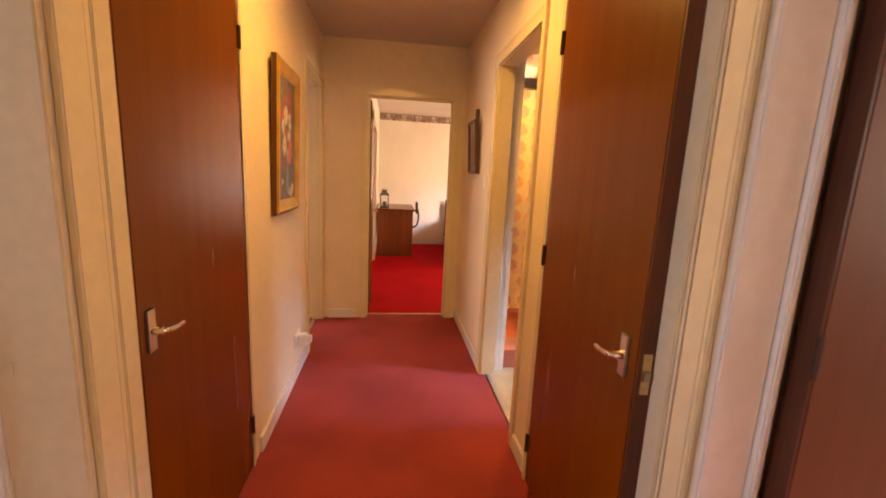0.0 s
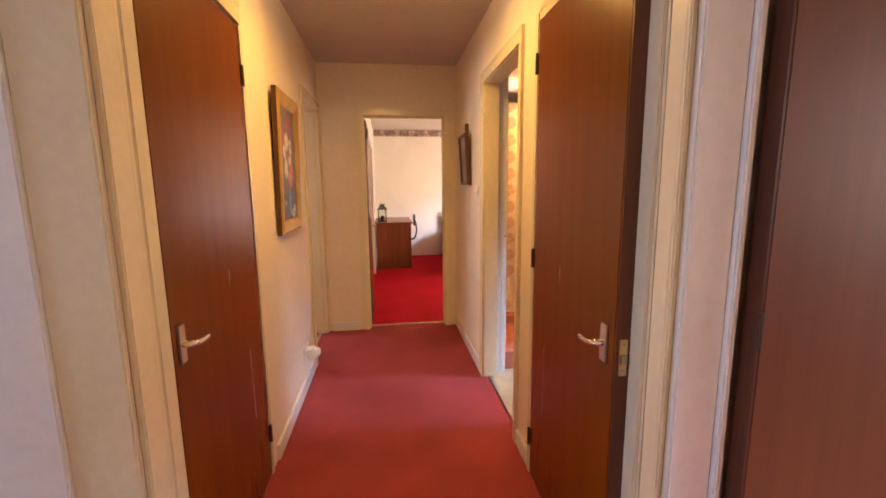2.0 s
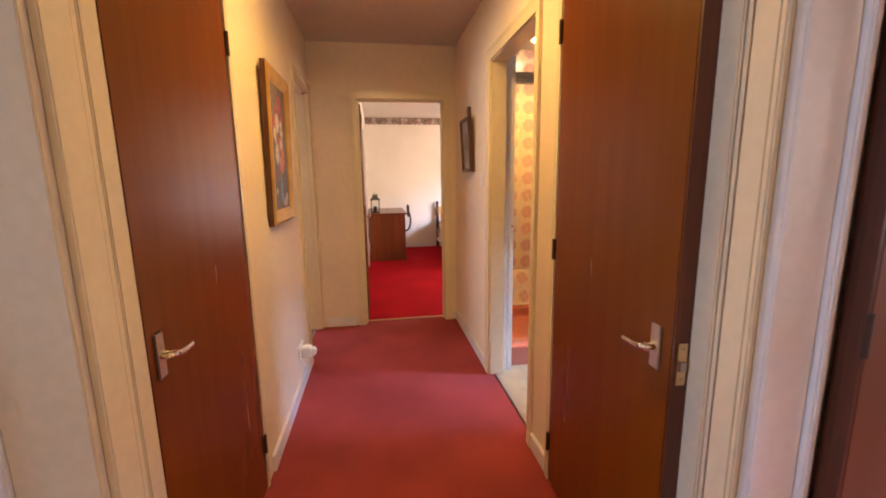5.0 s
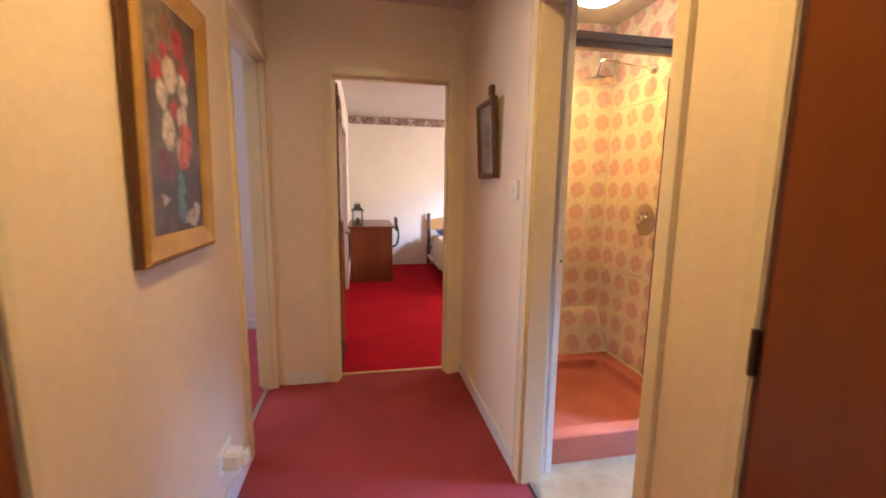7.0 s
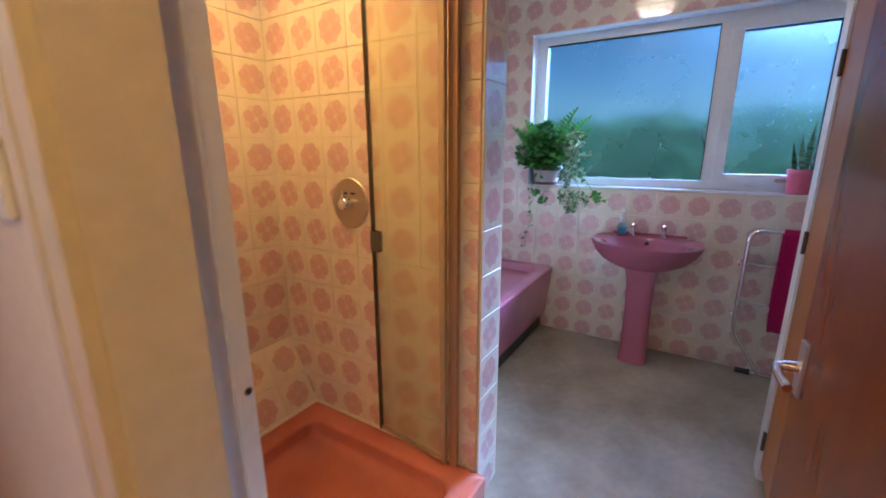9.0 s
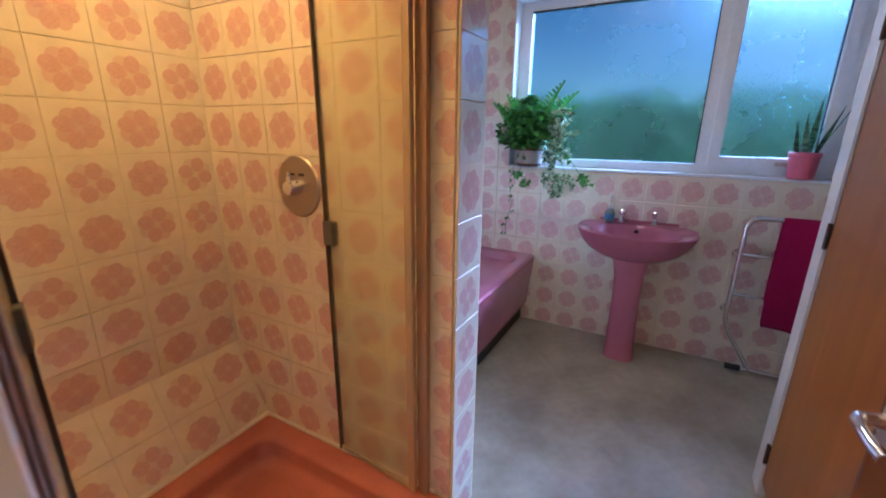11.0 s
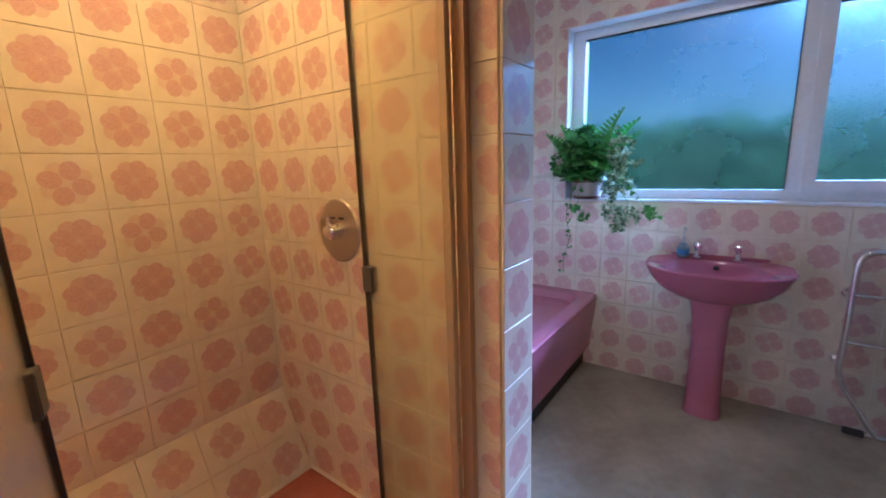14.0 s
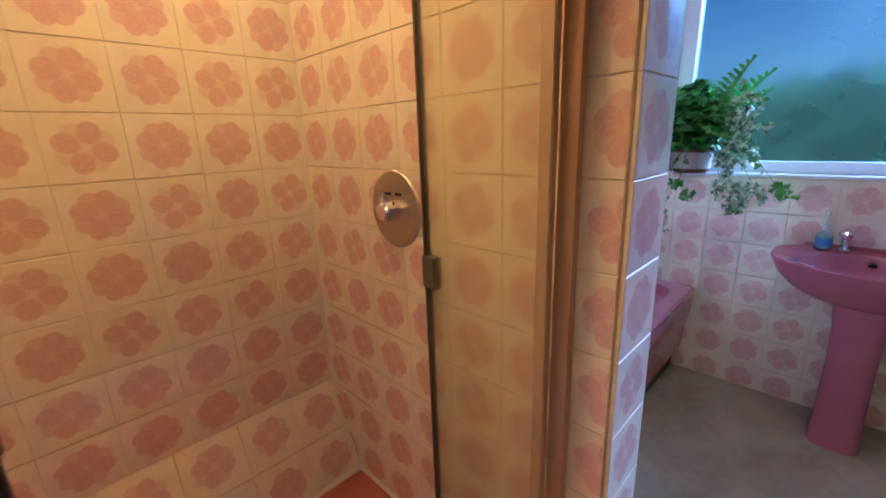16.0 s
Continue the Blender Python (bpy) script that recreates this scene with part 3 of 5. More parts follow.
for zz in (1.66, 1.84):
    trim("hinge_keep", [(LX - 0.016, 3.695, zz - 0.035, LX + 0.002, 3.7005, zz + 0.035)], GLOSS, "painted-over hinge leaf on the jamb", 0.001)
structure("bathroom_strike_plate", boxes((0.7455, 2.6668, 0.942, 0.7635, 2.669, 0.997), bevel=0.0008), WHITE, "white-painted worn strike plate in the bathroom door frame")
bm = bmesh.new()
rod(bm, (0.7555, 2.6664, 0.977), (0.7555, 2.6672, 0.977), 0.0068, 0.0068, 16)
structure("bathroom_strike_ring", bm, STEEL, "worn bare metal round the latch hole")
bm = bmesh.new()
rod(bm, (0.7555, 2.6659, 0.977), (0.7555, 2.6668, 0.977), 0.0048, 0.0048, 14)
structure("bathroom_strike_hole", bm, RUBBER, "dark latch hole in the strike plate")
trim("threshold_strip_east", [(RX - 0.012, 0.95, 0, RX + 0.03, 1.63, 0.006)], WHITE, "white painted threshold strip under the door", 0.002)

# ---- doors ----
def lever_handle(parent, x, y, z, out, along):
    """Lever on a long back plate, on a face at y whose outside is out (+1 or -1 along y); the lever points along x."""
    h = new("handle")
    h.parent = parent
    h.location = (x, y, z)
    h["label"] = "polished metal lever handle on a long plate"
    bm = boxes((-0.018, 0, -0.055, 0.018, out * 0.006, 0.055), bevel=0.003)
    part("plate", bm, SATIN, h)
    bm = bmesh.new()
    rod(bm, (0, out * 0.004, 0.0), (0, out * 0.03, 0.0), 0.012, 0.01, 16)
    pts = rounded_path([(0, out * 0.02, 0), (0, out * 0.038, 0), (along * 0.035, out * 0.041, -0.004), (along * 0.076, out * 0.036, -0.008)], 0.018)
    tube(bm, pts, 0.0082, 12)
    part("lever", bm, CHROME, h)
    return h


def flush_door(name, place, turn, width, height, face_label, hinge_side, out, lever_side=True, mat=None, latch=False, handle_z=0.9, hinges=(0.18, 1.0, 1.78), handle_in=0.06):
    """A flush door: local x runs from the hinge, its face lies at y = 0 and faces out."""
    d = thing(name, place, face_label, "door", "flush veneered doors", turn)
    t = 0.042
    s = -out
    lip = 0.006
    part("leaf", boxes((lip, 0, 0.006, width - lip, s * t, height), bevel=0.002), mat or VENEER, d)
    for u in (0, width - lip):
        part("edge_lipping", boxes((u, s * 0.001, 0.006, u + lip, s * (t - 0.001), height)), LIPPING, d, "dark hardwood edge lipping")
    for z in hinges:
        bm = bmesh.new()
        rod(bm, (-0.004, out * 0.006, z - 0.04), (-0.004, out * 0.006, z + 0.04), 0.006, None, 10)
        box(bm, -0.003, -0.0, z - 0.038, 0.003, out * 0.004, z + 0.038)
        part("hinge", bm, DARK_METAL, d)
    if lever_side:
        lever_handle(d, width - handle_in, 0, handle_z, out, -1)
    if latch:
        part("latch_plate", boxes((width, s * 0.01, handle_z - 0.07, width + 0.003, s * 0.032, handle_z + 0.03), bevel=0.001), BRASS, d, "brass latch face plate")
        bm = bmesh.new()
        rod(bm, (width, s * 0.021, handle_z - 0.055), (width + 0.0045, s * 0.021, handle_z - 0.055), 0.004, None, 8)
        rod(bm, (width, s * 0.021, handle_z + 0.018), (width + 0.0045, s * 0.021, handle_z + 0.018), 0.004, None, 8)
        box(bm, width, s * 0.013, handle_z - 0.035, width + 0.01, s * 0.028, handle_z - 0.012)
        part("latch_bolt", bm, STEEL, d)
    return d


flush_door("door_west", (LX + 0.004, 1.798, 0.01), -90, 0.716, 1.93, "closed flush door in glossy red-brown sapele veneer", 1, 1, handle_z=0.89, handle_in=0.048, hinges=(0.2, 1.75))
flush_door("door_east", (RX - 0.018, 1.636, 0.01), -92.6, 0.7, 1.93, "flush red-brown veneered door standing slightly ajar", 1, -1, latch=True, handle_z=0.876)
flush_door("door_east_room", (RX + 0.135, 0.715, 0.01), 0, 0.73, 1.93, "dark glossy veneered door standing wide open", 1, -1, mat=DARK_VENEER, lever_side=False)
flush_door("door_bathroom", (RX + 0.094, 1.93, 0.01), 3.5, 0.735, 1.93, "glossy brown veneered bathroom door standing wide open", 1, 1, handle_z=0.895, handle_in=0.035)
flush_door("door_bedroom", (-0.2, END + 0.11, 0.01), 90.5, 0.7, 1.9, "brown veneered bedroom door opened back against the wall", 1, -1, lever_side=True)
cup = flush_door("door_airing_cupboard", (2.31, 1.832, 0.06), 180, 0.72, 1.86, "closed pale orange-brown veneered cupboard door", 1, -1, mat=PALE_VENEER, lever_side=False, hinges=(0.12, 0.92, 1.5))
trim("trim_airing_cupboard", [(2.315, 1.8, 0, 2.405, 1.838, TOP), (1.5, 1.8, 0, 1.585, 1.838, TOP), (1.585, 1.8, 1.93, 2.315, 1.838, 2.0)], WHITE, "white gloss painted cupboard frame")
flush_door("door_built_in_cupboard", (-0.3, 4.98, 0.02), 90, 1.26, 1.86, "brown veneered built-in bedroom cupboard door", 1, -1, lever_side=False, hinges=())
trim("trim_built_in_cupboard", [(-0.3, 4.93, 0, -0.235, 4.985, 1.95), (-0.3, 6.235, 0, -0.235, 6.31, 1.95), (-0.3, 4.985, 1.88, -0.235, 6.235, 1.95)], WHITE, "white painted frame of the built-in cupboard")
bm = boxes((RX + 0.09, 1.84, 0, RX + 0.104, 1.9, 2.02), (RX + 0.09, 1.9, 1.955, RX + 0.104, 2.62, 2.02), bevel=0.003)
loft(bm, [[(RX + 0.0905, 2.668, z), (RX + 0.165, 2.668, z), (RX + 0.175, 2.7, z), (RX + 0.0905, 2.7, z)] for z in (0, 2.02)])
for x0, x1 in ((0.112, 0.119), (0.136, 0.14)):
    box(bm, RX + x0, 2.664, 0, RX + x1, 2.6685, 2.02)
structure("bathroom_door_back_trim", bm, WHITE, "white painted architrave on the bathroom side")


# ---- hallway things ----
def picture(name, place, turn, w, h, depth, rail, frame_mat, label, paint):
    """A framed picture; local x along the wall, local -y out of it, z from its lower edge."""
    p = thing(name, place, label, "picture", turn=turn)
    prof = [(0, 0), (0, -depth * 0.8), (rail * 0.18, -depth), (rail * 0.45, -depth * 0.86), (rail * 0.62, -depth * 0.9), (rail, -depth * 0.5), (rail, 0)]
    corners = [(0, 0, 1, 1), (w, 0, -1, 1), (w, h, -1, -1), (0, h, 1, -1)]
    for i in range(4):
        a, b = corners[i], corners[(i + 1) % 4]
        bm = bmesh.new()
        loft(bm, [[(c[0] + c[2] * d, y, c[1] + c[3] * d) for d, y in prof] for c in (a, b)])
        part("frame_rail", bm, frame_mat, p)
    for e in ((-0.004, 0, 0, h), (w, 0, w + 0.004, h), (-0.004, -0.004, w + 0.004, 0), (-0.004, h, w + 0.004, h + 0.004)):
        part("outer_edge", boxes((e[0], -depth * 0.72, e[1], e[2], 0, e[3])), DARKFRAME, p, "dark brown outer edge")
    part("backing", boxes((rail * 0.6, -depth * 0.45, rail * 0.6, w - rail * 0.6, -0.001, h - rail * 0.6)), paint[0], p, "painted picture ground")
    y = -depth * 0.45
    for pname, mat, label2, blobs in paint[1]:
        for k, (u, v, r, stretch) in enumerate(blobs):
            bm = bmesh.new()
            n = 11
            y2 = y - 0.0008 - 0.0002 * (k % 4)
            ring = [((u + r * (0.85 + 0.3 * random.random()) * math.cos(2 * math.pi * i / n)) , y2, v + r * stretch * (0.85 + 0.3 * random.random()) * math.sin(2 * math.pi * i / n)) for i in range(n)]
            vs = [bm.verts.new(q) for q in ring]
            ws = [bm.verts.new((q[0], y, q[2])) for q in ring]
            bm.faces.new(vs)
            for i in range(n):
                bm.faces.new((vs[i], vs[(i + 1) % n], ws[(i + 1) % n], ws[i]))
            part(pname, bm, mat, p, label2, smooth=False)
        y -= 0.0012
    return p


def daubed(name, a, b):
    m = material(name, a, 0.5)
    layered(m, mottled(m, coords(m), 18, 5, a, b), mottled(m, coords(m), 110, 3, (0.75, 0.75, 0.75), (1, 1, 1)), 0.6)
    bumpy(m, coords(m), 90, 0.3, 0.002)
    return m


R, WHT, ORG, BLU, CLO = (0.36, 0.03, 0.05), (0.58, 0.53, 0.46), (0.5, 0.1, 0.06), (0.07, 0.2, 0.25), (0.42, 0.35, 0.31)
DEEP, GREY = (0.05, 0.03, 0.035), (0.2, 0.17, 0.14)
CANVAS = oil_painting("oil_painting", (0.04, 0.03, 0.03), (0.13, 0.105, 0.095), [
    (0.14, 0.6, 0.13, 0.9, GREY), (0.3, 0.15, 0.12, 1.3, DEEP), (0.2, 0.62, 0.04, 0.8, (0.2, 0.1, 0.07)), (0.27, 0.585, 0.045, 1.0, R), (0.19, 0.54, 0.04, 0.9, R), (0.3, 0.515, 0.038, 1.2, R), (0.13, 0.49, 0.035, 1.0, R),
    (0.21, 0.49, 0.045, 1.2, WHT), (0.29, 0.465, 0.035, 1.3, WHT), (0.16, 0.43, 0.034, 1.3, WHT), (0.235, 0.405, 0.04, 0.7, R), (0.28, 0.385, 0.038, 1.2, WHT), (0.185, 0.345, 0.042, 1.2, WHT), (0.24, 0.3, 0.024, 1.2, CLO),
    (0.3, 0.33, 0.05, 1.1, ORG), (0.275, 0.275, 0.036, 1.0, ORG), (0.16, 0.25, 0.05, 1.0, (0.14, 0.03, 0.05)), (0.25, 0.18, 0.026, 2.6, BLU), (0.25, 0.13, 0.036, 1.4, BLU), (0.31, 0.1, 0.055, 0.45, CLO), (0.35, 0.125, 0.03, 0.8, CLO), (0.15, 0.16, 0.03, 0.5, CLO)], 0.03)
fp = picture("flower_picture", (LX + 0.003, 2.182, 1.075), 90, 0.462, 0.735, 0.032, 0.066, GILT, "gilt-framed oil painting of red and white flowers in a vase", (CANVAS, []))
fp.matrix_basis = pose(LX + 0.003, 2.182, 1.075, 1.3, 0, 90)
ETCH = oil_painting("faded_print", (0.15, 0.125, 0.105), (0.27, 0.235, 0.2), [(0.14, 0.2, 0.05, 1.5, (0.12, 0.09, 0.08)), (0.15, 0.1, 0.04, 1.2, (0.16, 0.12, 0.1)), (0.1, 0.27, 0.03, 1.4, (0.2, 0.16, 0.14))], 0.03)
rp = picture("small_picture", (RX - 0.02, 3.31, 1.33), -90, 0.27, 0.375, 0.03, 0.022, DARKFRAME, "small dark-framed print hung on the cream wall", (ETCH, []))
rp.matrix_basis = pose(RX - 0.006, 3.305, 1.33, 3.0, 0, -90)
h = thing("picture_hook", (RX - 0.001, 3.17, 1.72), "small dark wooden hanging block above the print", "hook", turn=-90)
part("block", boxes((-0.022, -0.024, 0.0, 0.022, 0, 0.065), bevel=0.003), DARKFRAME, h)
part("ring", boxes((-0.006, -0.03, -0.012, 0.006, -0.018, 0.012), bevel=0.002), BRASS, h)


def wall_plate(name, place, turn, w, hh, label, category, rockers=1, holes=False):
    p = thing(name, place, label, category, turn=turn)
    part("plate", boxes((-w / 2, -0.009, -hh / 2, w / 2, 0, hh / 2), bevel=0.003), PLASTIC, p)
    for i in range(rockers):
        u = (i - (rockers - 1) / 2) * 0.022
        part("rocker", boxes((u - 0.006, -0.014, -0.012 + (0.02 if holes else 0), u + 0.006, -0.008, 0.012 + (0.02 if holes else 0)), bevel=0.002), PLASTIC, p)
    if holes:
        for u in (-0.03, 0.03):
            for du, dv in ((0, -0.004), (-0.011, -0.022), (0.011, -0.022)):
                part("socket_hole", boxes((u + du - 0.003, -0.0105, dv - 0.003, u + du + 0.003, -0.008, dv + 0.003)), BLACK, p)
    return p


wall_plate("light_switch", (RX, 2.82, 1.27), -90, 0.086, 0.086, "white plastic light switch on the cream wall", "switch")
ws = wall_plate("wall_socket", (LX, 2.67, 0.245), 90, 0.146, 0.086, "white double wall socket low on the wall", "socket", 2, True)
pl = thing("plug", (LX + 0.012, 2.65, 0.245), "white plug-in unit in the wall socket", "plug", turn=90)
part("body", boxes((-0.032, -0.06, -0.036, 0.032, 0, 0.036), bevel=0.008), PLASTIC, pl)
part("cap", boxes((-0.024, -0.085, -0.024, 0.024, -0.06, 0.026), bevel=0.008), PLASTIC, pl)
wall_plate("bedroom_socket", (0.73, 7.85, 0.36), 0, 0.086, 0.086, "white single socket low on the bedroom wall", "socket", 1)
wall_plate("bedroom_socket", (0.57, 7.85, 0.36), 0, 0.086, 0.086, "white single socket on the wall behind the desk chair", "socket", 1)


def ceiling_light(name, x, y, r, label):
    c = thing(name, (x, y, TOP), label, "ceiling light", "round opal ceiling lights")
    bm = bmesh.new()
    lathe(bm, [(r * 0.6, 0), (r * 0.62, -0.02), (r * 0.5, -0.024)], 28)
    part("base", bm, PLASTIC, c)
    bm = bmesh.new()
    lathe(bm, [(r * 0.98, -0.022), (r, -0.03), (r * 0.92, -0.055), (r * 0.62, -0.074), (r * 0.2, -0.082), (0.001, -0.083)], 28)
    sh = part("diffuser", bm, WHITELIGHT, c, "glowing opal diffuser")
    sh.visible_shadow = False
    return c


ceiling_light("shower_ceiling_light", 1.22, 3.3, 0.13, "round opal ceiling light glowing warm above the shower")
ceiling_light("bathroom_ceiling_light", 2.5, 2.6, 0.13, "round opal ceiling light in the bathroom")

ceiling_light("hall_ceiling_light", 0.0, 1.9, 0.13, "round opal ceiling light in the hallway")
# Unseen fitting, added to carry the lobby fill light.
ceiling_light("lobby_fill_fitting", 0.0, -0.8, 0.13, "round opal fitting added for fill light at the unseen start of the hallway")


# ---- shower ----
def shower_tray():
    t = thing("shower_tray", (0, 0, 0.003), "pink acrylic shower tray with a raised rim", "shower tray")
    x0, x1, y0, y1, top = 0.7, 1.628, 2.708, 3.606, 0.138

    def ring(inset, z, r):
        a0, a1, b0, b1 = x0 + inset, x1 - inset, y0 + inset, y1 - inset
        out = []
        for cx, cy, s in ((a1 - r, b1 - r, 0), (a0 + r, b1 - r, 1), (a0 + r, b0 + r, 2), (a1 - r, b0 + r, 3)):
            for i in range(7):
                an = (s + i / 6) * math.pi / 2
                out.append((cx + r * math.cos(an), cy + r * math.sin(an), z))
        return out
    bm = bmesh.new()
    rings = [ring(0.004, 0, 0.012), ring(0, top - 0.03, 0.014), ring(0.002, top - 0.008, 0.014), ring(0.012, top, 0.014), ring(0.066, top - 0.001, 0.06)]
    for k in range(9):
        a = k / 8 * math.pi / 2
        rings.append(ring(0.07 + 0.022 * math.sin(a), top - 0.002 - 0.02 * (1 - math.cos(a)), 0.065))
    for k in range(1, 9):
        a = k / 8 * math.pi / 2
        rings.append(ring(0.096 + 0.045 * (1 - math.cos(a)), top - 0.05 - 0.036 * math.sin(a), 0.075))
    rings.append(ring(0.3, top - 0.098, 0.06))
    loft(bm, rings)
    part("tray", bm, TRAY, t)
    bm = bmesh.new()
    lathe(bm, [(0.036, 0.0), (0.038, 0.004), (0.03, 0.007), (0.001, 0.006)], 20, (1.17, 3.435, top - 0.098))
    part("drain", bm, CLIP, t, "round metal drain cover")
    bm = boxes((x0, y1 - 0.012, top - 0.004, x1 + 0.01, y1 + 0.006, top + 0.009), (x1 - 0.008, y0 + 0.1, top - 0.004, x1 + 0.01, y1, top + 0.009), bevel=0.003)
    part("sealant_bead", bm, SEAL, t, "white sealant bead")


shower_tray()


def shower_screen():
    s = thing("shower_screen", (0, 0, 0.141), "bronzed metal shower frame with two obscured glass saloon doors folded inwards", "shower screen")
    yf, h = 2.825, 1.79
    for x in (0.708, 1.602):
        bm = welded((x, yf - 0.002, -0.003, x + 0.018, yf + 0.02, h), (x + 0.004, yf + 0.02, -0.003, x + 0.014, yf + 0.032, h), (x + 0.018, yf + 0.002, -0.003, x + 0.027, yf + 0.014, h))
        soften(bm, 0.002)
        part("post", bm, POST, s)
    part("wall_filler", boxes((0.694, yf - 0.014, -0.003, 0.782, yf + 0.014, h), bevel=0.002), POST, s, "bronzed filler beside the wall post")
    bm = bmesh.new()
    ribs = [(0.782, yf + 0.012), (0.782, yf - 0.012)]
    for k in range(4):
        ribs += [(0.784 + 0.0072 * k, yf - 0.012), (0.7855 + 0.0072 * k, yf - 0.017), (0.7885 + 0.0072 * k, yf - 0.017), (0.79 + 0.0072 * k, yf - 0.012)]
    ribs.append((0.813, yf + 0.012))
    loft(bm, [[(x, y, z) for x, y in ribs] for z in (-0.003, h)])
    part("ribbed_channel", bm, RIBBED, s, "ribbed brown hinge channel", smooth=False)
    part("header", boxes((0.694, yf - 0.022, 1.735, 1.634, yf + 0.022, h + 0.01), (0.694, yf - 0.03, 1.76, 1.634, yf - 0.022, 1.775), bevel=0.003), ALU, s, "grey metal header bar")

    def ribbed_strip(w):
        bm = boxes((w - 0.008, -0.009, 0, w - 0.002, 0.009, 1.735))
        for k in range(5):
            box(bm, w - 0.002, -0.008 + 0.0036 * k, 0.0, w, -0.0062 + 0.0036 * k, 1.735)
        return bm

    def leaf(hx, hy, turn, w):
        d = new("glass_door")
        d.parent = s
        d.matrix_basis = pose(hx, hy, 0.015, 0, 0, turn)
        p = part("pane", boxes((0.012, -0.0025, 0.01, w - 0.006, 0.0025, 1.725)), SMOKED, d, "bronze-tinted obscured glass")
        p.visible_shadow = False
        part("hinge_stile", boxes((-0.006, -0.008, 0, 0.02, 0.008, 1.735), bevel=0.002), BRONZE, d)
        part("edge_strip", ribbed_strip(w), STRIP, d, "dark ribbed sealing strip")
        part("bottom_rail", boxes((0.02, -0.005, 0, w - 0.008, 0.005, 0.014), bevel=0.001), BRONZE, d)
        part("top_rail", boxes((0.02, -0.005, 1.722, w - 0.008, 0.005, 1.735), bevel=0.001), BRONZE, d)
        part("handle", boxes((w - 0.04, -0.013, 0.772, w + 0.003, 0.013, 0.848), bevel=0.002), CLIP, d, "small square metal handle clip")
    leaf(1.588, 2.86, 84.5, 0.34)
    leaf(0.798, 2.862, 72.0, 0.327)


shower_screen()


def shower_fittings():
    v = thing("shower_valve", (PART - 0.009, 3.312, 1.1), "round brushed metal thermostatic shower control on the tiles", "shower valve")
    bm = bmesh.new()
    n = 32
    loft(bm, [[(x, 0.092 * k * math.cos(2 * math.pi * i / n), 0.098 * k * math.sin(2 * math.pi * i / n)) for i in range(n)] for x, k in ((0.006, 1), (-0.004, 1), (-0.008, 0.96))])
    part("plate", bm, STEEL, v)
    bm = bmesh.new()
    rod(bm, (-0.005, 0, 0.0), (-0.045, 0, 0.0), 0.026, 0.024, 24)
    rod(bm, (-0.045, 0, 0.0), (-0.05, 0, 0.0), 0.024, 0.02, 24)
    part("knob", bm, CHROME, v)
    part("lever", boxes((-0.045, -0.01, 0.018, -0.03, 0.01, 0.038), (-0.045, -0.006, 0.036, -0.034, 0.006, 0.05), bevel=0.003), CHROME, v)
    for yy in (-0.02, 0.02):
        part("index_mark", boxes((-0.0095, yy - 0.012, 0.035, -0.0075, yy + 0.012, 0.042)), BLACK, v)
    a = thing("wall_shower", (PART - 0.009, 3.335, 1.975), "round chrome rain shower head on a wall arm", "shower head")
    bm = bmesh.new()
    rod(bm, (0.004, 0, 0), (-0.012, 0, 0), 0.03, 0.026, 24)
    part("flange", bm, CHROME, a)
    bm = bmesh.new()
    tube(bm, rounded_path([(-0.01, 0, 0), (-0.345, 0, 0.03), (-0.365, 0, -0.05)], 0.03), 0.0095, 12)
    part("arm", bm, CHROME, a)
    bm = bmesh.new()
    lathe(bm, [(0.013, 0.03), (0.016, 0.012), (0.045, 0.004), (0.088, -0.004), (0.09, -0.012), (0.085, -0.015), (0.001, -0.014)], 32, (-0.366, 0, -0.08))
    part("rose", bm, CHROME, a)


shower_fittings()


# ---- bath and basin ----
def bath():
    b = thing("bath", (1.8, 3.005, 0.003), "pink bath with a smooth front panel along the tiled wall", "bath")
    L, W, H = 1.535, 0.75, 0.48

    def ring(ins, z, r, front=0.0):
        a0, a1, b0, b1 = ins, L - ins, ins + front, W - ins
        out = []
        for cx, cy, s in ((a1 - r, b1 - r, 0), (a0 + r, b1 - r, 1), (a0 + r, b0 + r, 2), (a1 - r, b0 + r, 3)):
            for i in range(9):
                an = (s + i / 8) * math.pi / 2
                out.append((cx + r * math.cos(an), cy + r * math.sin(an), z))
        return out
    bm = bmesh.new()
    loft(bm, [ring(0.012, H - 0.05, 0.01), ring(0.002, H - 0.04, 0.015), ring(0.0, H - 0.012, 0.02), ring(0.01, H - 0.002, 0.03), ring(0.05, H, 0.08), ring(0.075, H - 0.006, 0.12), ring(0.09, H - 0.04, 0.13), ring(0.13, H - 0.28, 0.14), ring(0.2, H - 0.36, 0.14), ring(0.3, H - 0.375, 0.05)])
    part("tub", bm, PINK, b)
    bm = bmesh.new()
    n = 14
    rows = []
    for i in range(n + 1):
        t = i / n
        z = 0.125 + (H - 0.045 - 0.125) * t
        y = 0.008 + 0.03 * math.sin(math.pi * (1 - t) * 0.5) ** 2
        rows.append([(0.0, y, z), (L, y, z), (L, y + 0.012, z), (0, y + 0.012, z)])
    loft(bm, rows)
    part("front_panel", bm, PINK, b, "pink moulded bath panel")
    part("plinth", boxes((0.0, 0.075, 0, L, 0.095, 0.14)), RUBBER, b, "dark recessed plinth")
    for y in (0.28, 0.44):
        bm = bmesh.new()
        rod(bm, (0.06, y, H - 0.002), (0.06, y, H + 0.07), 0.014, 0.011, 14)
        rod(bm, (0.06, y, H + 0.06), (0.13, y, H + 0.045), 0.009, 0.008, 12)
        part("tap", bm, CHROME, b)


bath()


